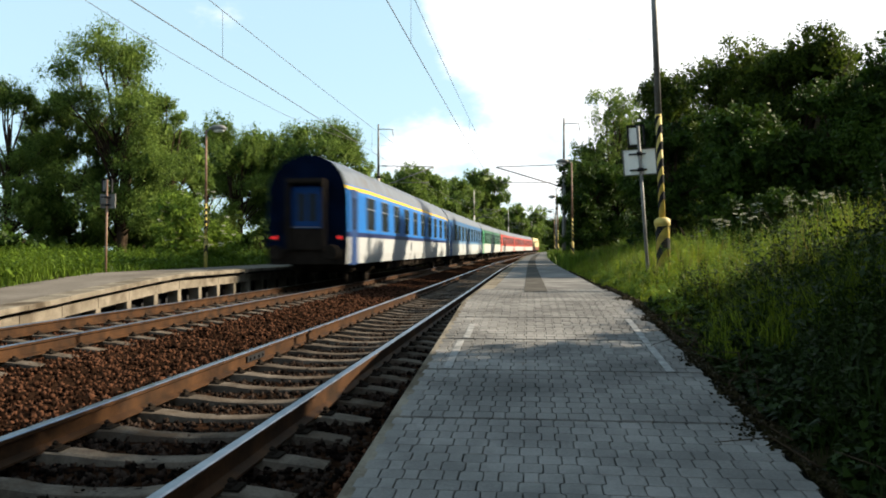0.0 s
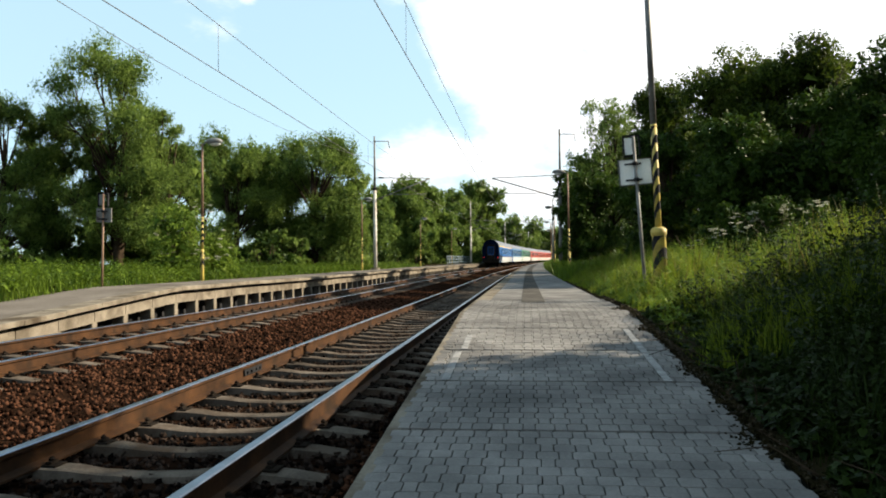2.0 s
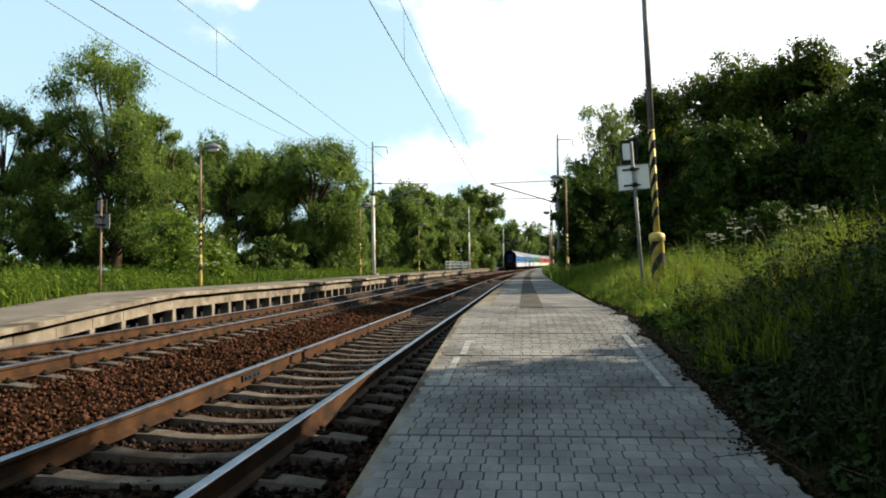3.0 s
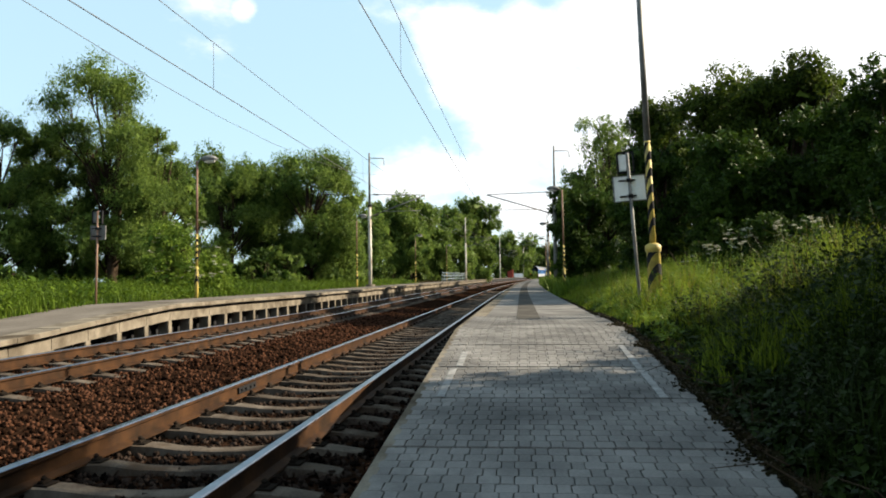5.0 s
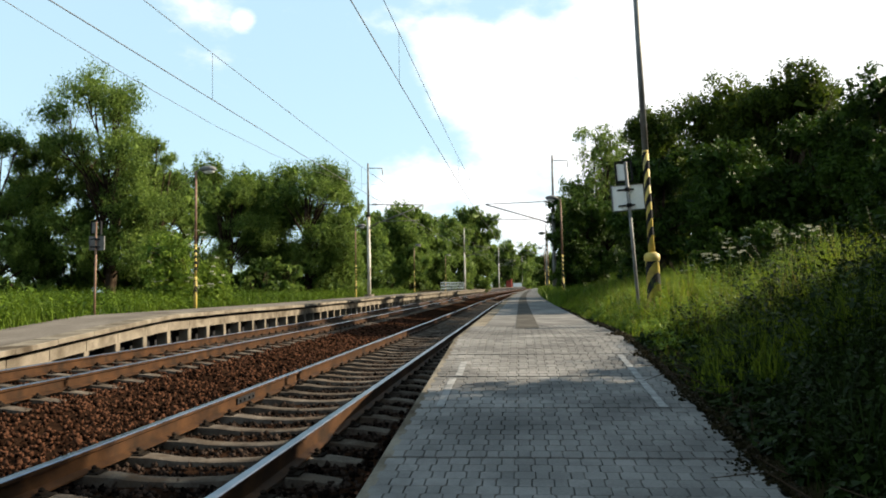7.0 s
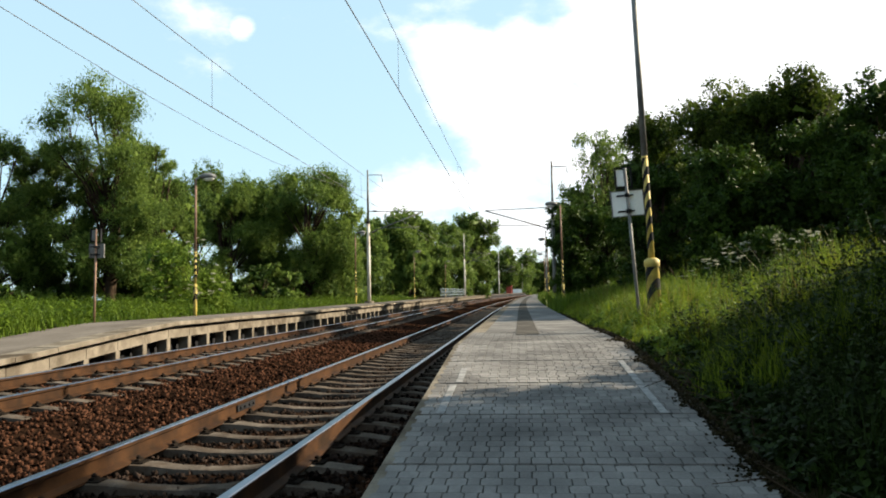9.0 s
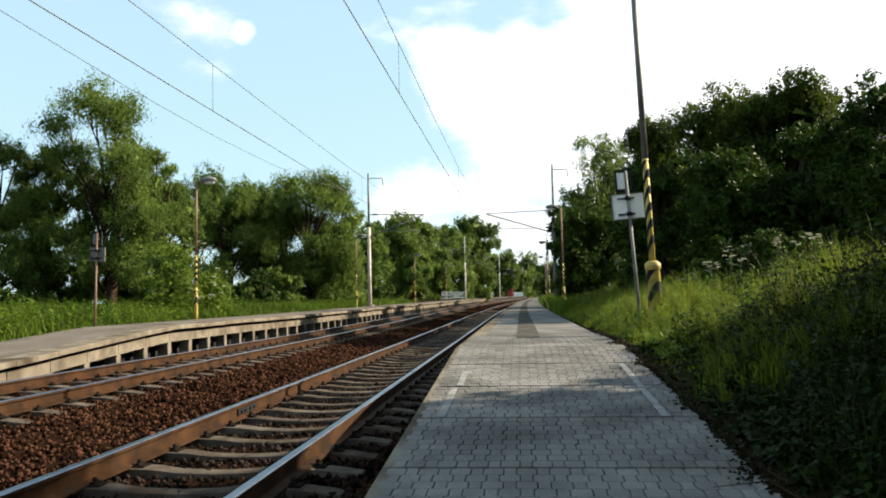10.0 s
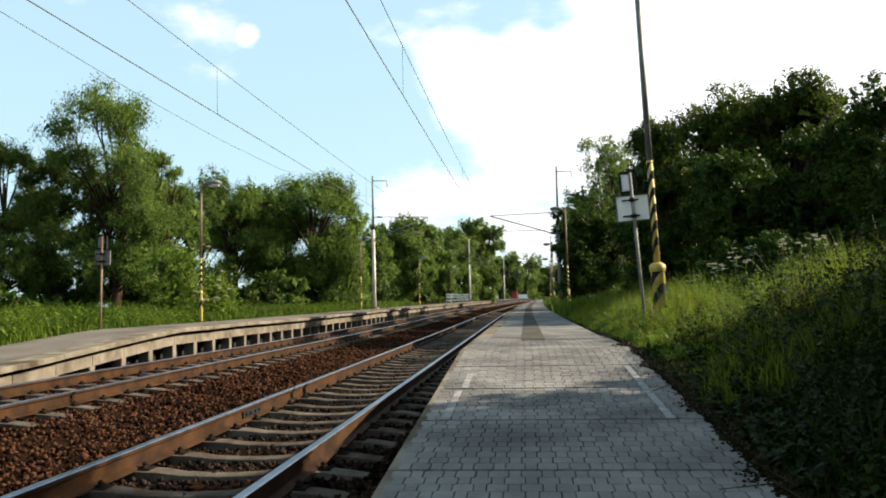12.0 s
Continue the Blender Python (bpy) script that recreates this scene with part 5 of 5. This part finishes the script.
    for _ in range(46):
        d = Vector(rng.normal(size=3)).normalized()
        d.y = -abs(d.y)
        c = np.array([[d.x * 1.5, d.y * 1.5, 1.7 + d.z * 1.3]])
        v, f = leaves(rng, c, np.array([[0.11, 0.11, 0.03]]), 30, 0.022, 0, 0.1, 0.8)
        part("blossom", mesh_np("blossom", v, f, M_FLOWER), elder, "flat cream blossom")
    for i, (x, y, h, sp) in enumerate(((-14.9, 31.7, 2.2, 0.7), (-15.7, 46.7, 2.2, 1.2), (-13.5, 57.0, 4.2, 2.5), (-24.1, 37.9, 1.8, 1.7), (-15.2, 50.8, 3.0, 1.5))):
        tree(x, y, 0.5, h, sp, 80 + i, M_LEAF_C if i == 0 else M_LEAF_A, "low green shrub in the meadow", 3500, 0.08, 0.05, 0.0, 3, 9, 0.05, name="bush")
    for i, (x, y, h, sp) in enumerate(((4.6, 17.2, 1.2, 0.8), (5.3, 16.9, 1.25, 0.85), (5.95, 16.2, 0.95, 0.7), (3.9, 17.8, 0.8, 0.6))):
        tree(x, y, 1.15, h, sp, 90 + i, M_LEAF_B, "leafy dark green shrub on the crest of the bank", 5200, 0.04, 0.05, 0.0, 3, 9, 0.03, name="bush")
    # hedge of undergrowth below the willows
    rng = random.Random(77)
    for i in range(26):
        s = 30 + 4.2 * i
        p = line(s, -15.5 - rng.uniform(0, 3.0) - (3 if s < 40 else 0))
        tree(p.x, p.y, p.z + 0.3, rng.uniform(1.4, 2.8), rng.uniform(1.5, 2.3), 300 + i, M_LEAF_A if i % 2 else M_LEAF_B, "tangled green undergrowth below the willows", 3600, 0.09, 0.05, 0.0, 3, 10, 0.05, name="bush")
    # along the verge of the paving, further on
    for i, (s, o, h, sp) in enumerate(((44, 9.5, 8.4, 3.4), (50, 8, 9.5, 4.2), (60, 8, 9.5, 4.2), (70, 7, 9.5, 4.2), (84, 7, 9.5, 4.4), (100, 7.2, 9, 4.4), (122, 7.8, 8, 4.5), (145, 8, 8, 5), (172, 8, 8, 5), (210, 8.5, 9, 6), (250, 8.5, 9, 6))):
        p = line(s, o)
        tree(p.x, p.y, p.z + 0.8, h, sp, 130 + i, M_LEAF_B, K, 9000 if s < 75 else 6000, 0.13 if s < 75 else 0.28, 0.1, 0.0, 1, 16, 0.2)
    # unseen trees added at the camera's right and behind it, to shade the ramp
    for i, (x, y, h, sp) in enumerate(((7.2, 7.6, 8, 2.6), (5.8, 2.4, 9, 3.2), (10.9, 7.4, 10, 3.2), (9.5, 2.0, 10, 3.6), (15.2, 8.4, 12.5, 4.0), (14, 0, 12, 4), (9, -6, 9, 4))):
        tree(x, y, 1.2, h, sp, 180 + i, M_LEAF_B, K, 20000, 0.11, 0.1, 0.0, 1, 28, 0.2)
    # unseen trees added beyond the bank, to shade the trees by the line
    for i, (x, y, h, sp) in enumerate(((14.5, 25.5, 7.0, 2.8), (15.5, 30.0, 8.0, 3.0), (13.5, 35.0, 8.0, 3.0))):
        tree(x, y, 1.5, h, sp, 250 + i, M_LEAF_B, K, 12000, 0.11, 0.1, 0.0, 1, 22, 0.2)
    # dark thicket below the willows
    for i, (x, y, h, sp) in enumerate(((-22.3, 34.5, 2.4, 1.0), (-20.6, 35.0, 2.8, 1.0), (-18.8, 36.4, 2.2, 0.8), (-20.4, 48.0, 2.0, 1.4), (-17.6, 50.0, 2.0, 1.4))):
        tree(x, y, 0.4, h, sp, 230 + i, M_LEAF_B, "dark thicket below the willows", 5200, 0.07, 0.1, 0.0, 3, 14, 0.05, name="bush")


def far_things():
    """Platform furniture at the far end of the opposite platform."""
    for k in range(40):
        s = 98 + 2.0 * k
        t = thing("railing", at(s, -10.7, 0.65), "blue-grey tubular railing panel at the back of the opposite platform", "railing", "railing panels")
        part("post", tube([(0, 0, -0.2), (0, 0, 1.1)], 0.04, 6), t, "", None, M_RAILING)
        for z in (0.3, 0.7, 1.08):
            part("rail", tube([(0, 0, z), (0, 2.0, z)], 0.035, 6), t, "", None, M_RAILING)
    t = thing("fence_panel", at(236, -9.9, 0.6), "low white boarded panel at the far end of the platform", "fence panel")
    part("board", box((-1.3, -0.04, 0.1), (1.3, 0.04, 1.2), 0.01), t, "", None, M_WHITEBOX)
    for x in (-1.2, 1.2):
        part("post", tube([(x, 0.07, -0.2), (x, 0.07, 1.35)], 0.05, 6), t, "grey post", None, M_GALV)
    t = thing("red_cabinet", at(208, -9.6, 0.7), "dark red cabinet on the opposite platform", "cabinet")
    part("body", box((-0.7, -0.5, 0), (0.7, 0.5, 2.0), 0.04), t, "", None, M_REDBOX)
    part("lid", box((-0.78, -0.58, 2.0), (0.78, 0.58, 2.1), 0.03), t, "", None, M_REDBOX)
    t = thing("station_sign", at(143, -10.5, 0.65), "white name board on two posts, writing too small to read", "sign")
    for x in (-0.6, 0.6):
        part("post", tube([(x, 0, -0.1), (x, 0, 2.4)], 0.03, 6), t, "", None, M_GALV)
    b = part("board", box((-0.85, -0.04, 1.95), (0.85, 0.0, 2.4), 0.01), t, "white board", None, M_WHITEBOX)
    part("bar", box((-0.6, -0.05, 2.1), (0.6, -0.042, 2.25)), b, "dark bar", None, M_BLACK)


def furniture():
    lamp_post(pose(2.10, 12.79, 0.55), 5.6, -2.0)
    for s in (38.0, 64.0, 90.0, 116.0):
        lamp_post(at(s, 2.0, 0.58, 180), 4.7, 0.5, sides=8, slim=True)
    for s in (26.4, 52.5, 79.0, 105.0, 131.0):
        lamp_post(at(s, -11.0, 0.7), 4.6, 0.3, sides=8, slim=True)
    sign_post(pose(1.925, 13.27, 0.6), 2.6, 0.53, 0.42, -3.8)
    sign_post(pose(-10.83, 19.59, 0.6), 2.42, 0.40, 0.36, 1.0, M_GALV, M_POLEBROWN)


ground()
ballast()
for cx, up in ((NEAR_X, 0.0), (FAR_X, FAR_UP)):
    for sg in (-1, 1):
        r = rail(cx + sg * GAUGE / 2, up, "worn steel rail with rusty sides and a shiny head")
        if cx == NEAR_X and sg == -1:
            fishplates(r, cx + sg * GAUGE / 2, up, (9.3,))
overhead()
furniture()
train()
trees()
umbels()
grass()
far_things()
sleepers()
far_platform()
pavers(near_platform())
motions()
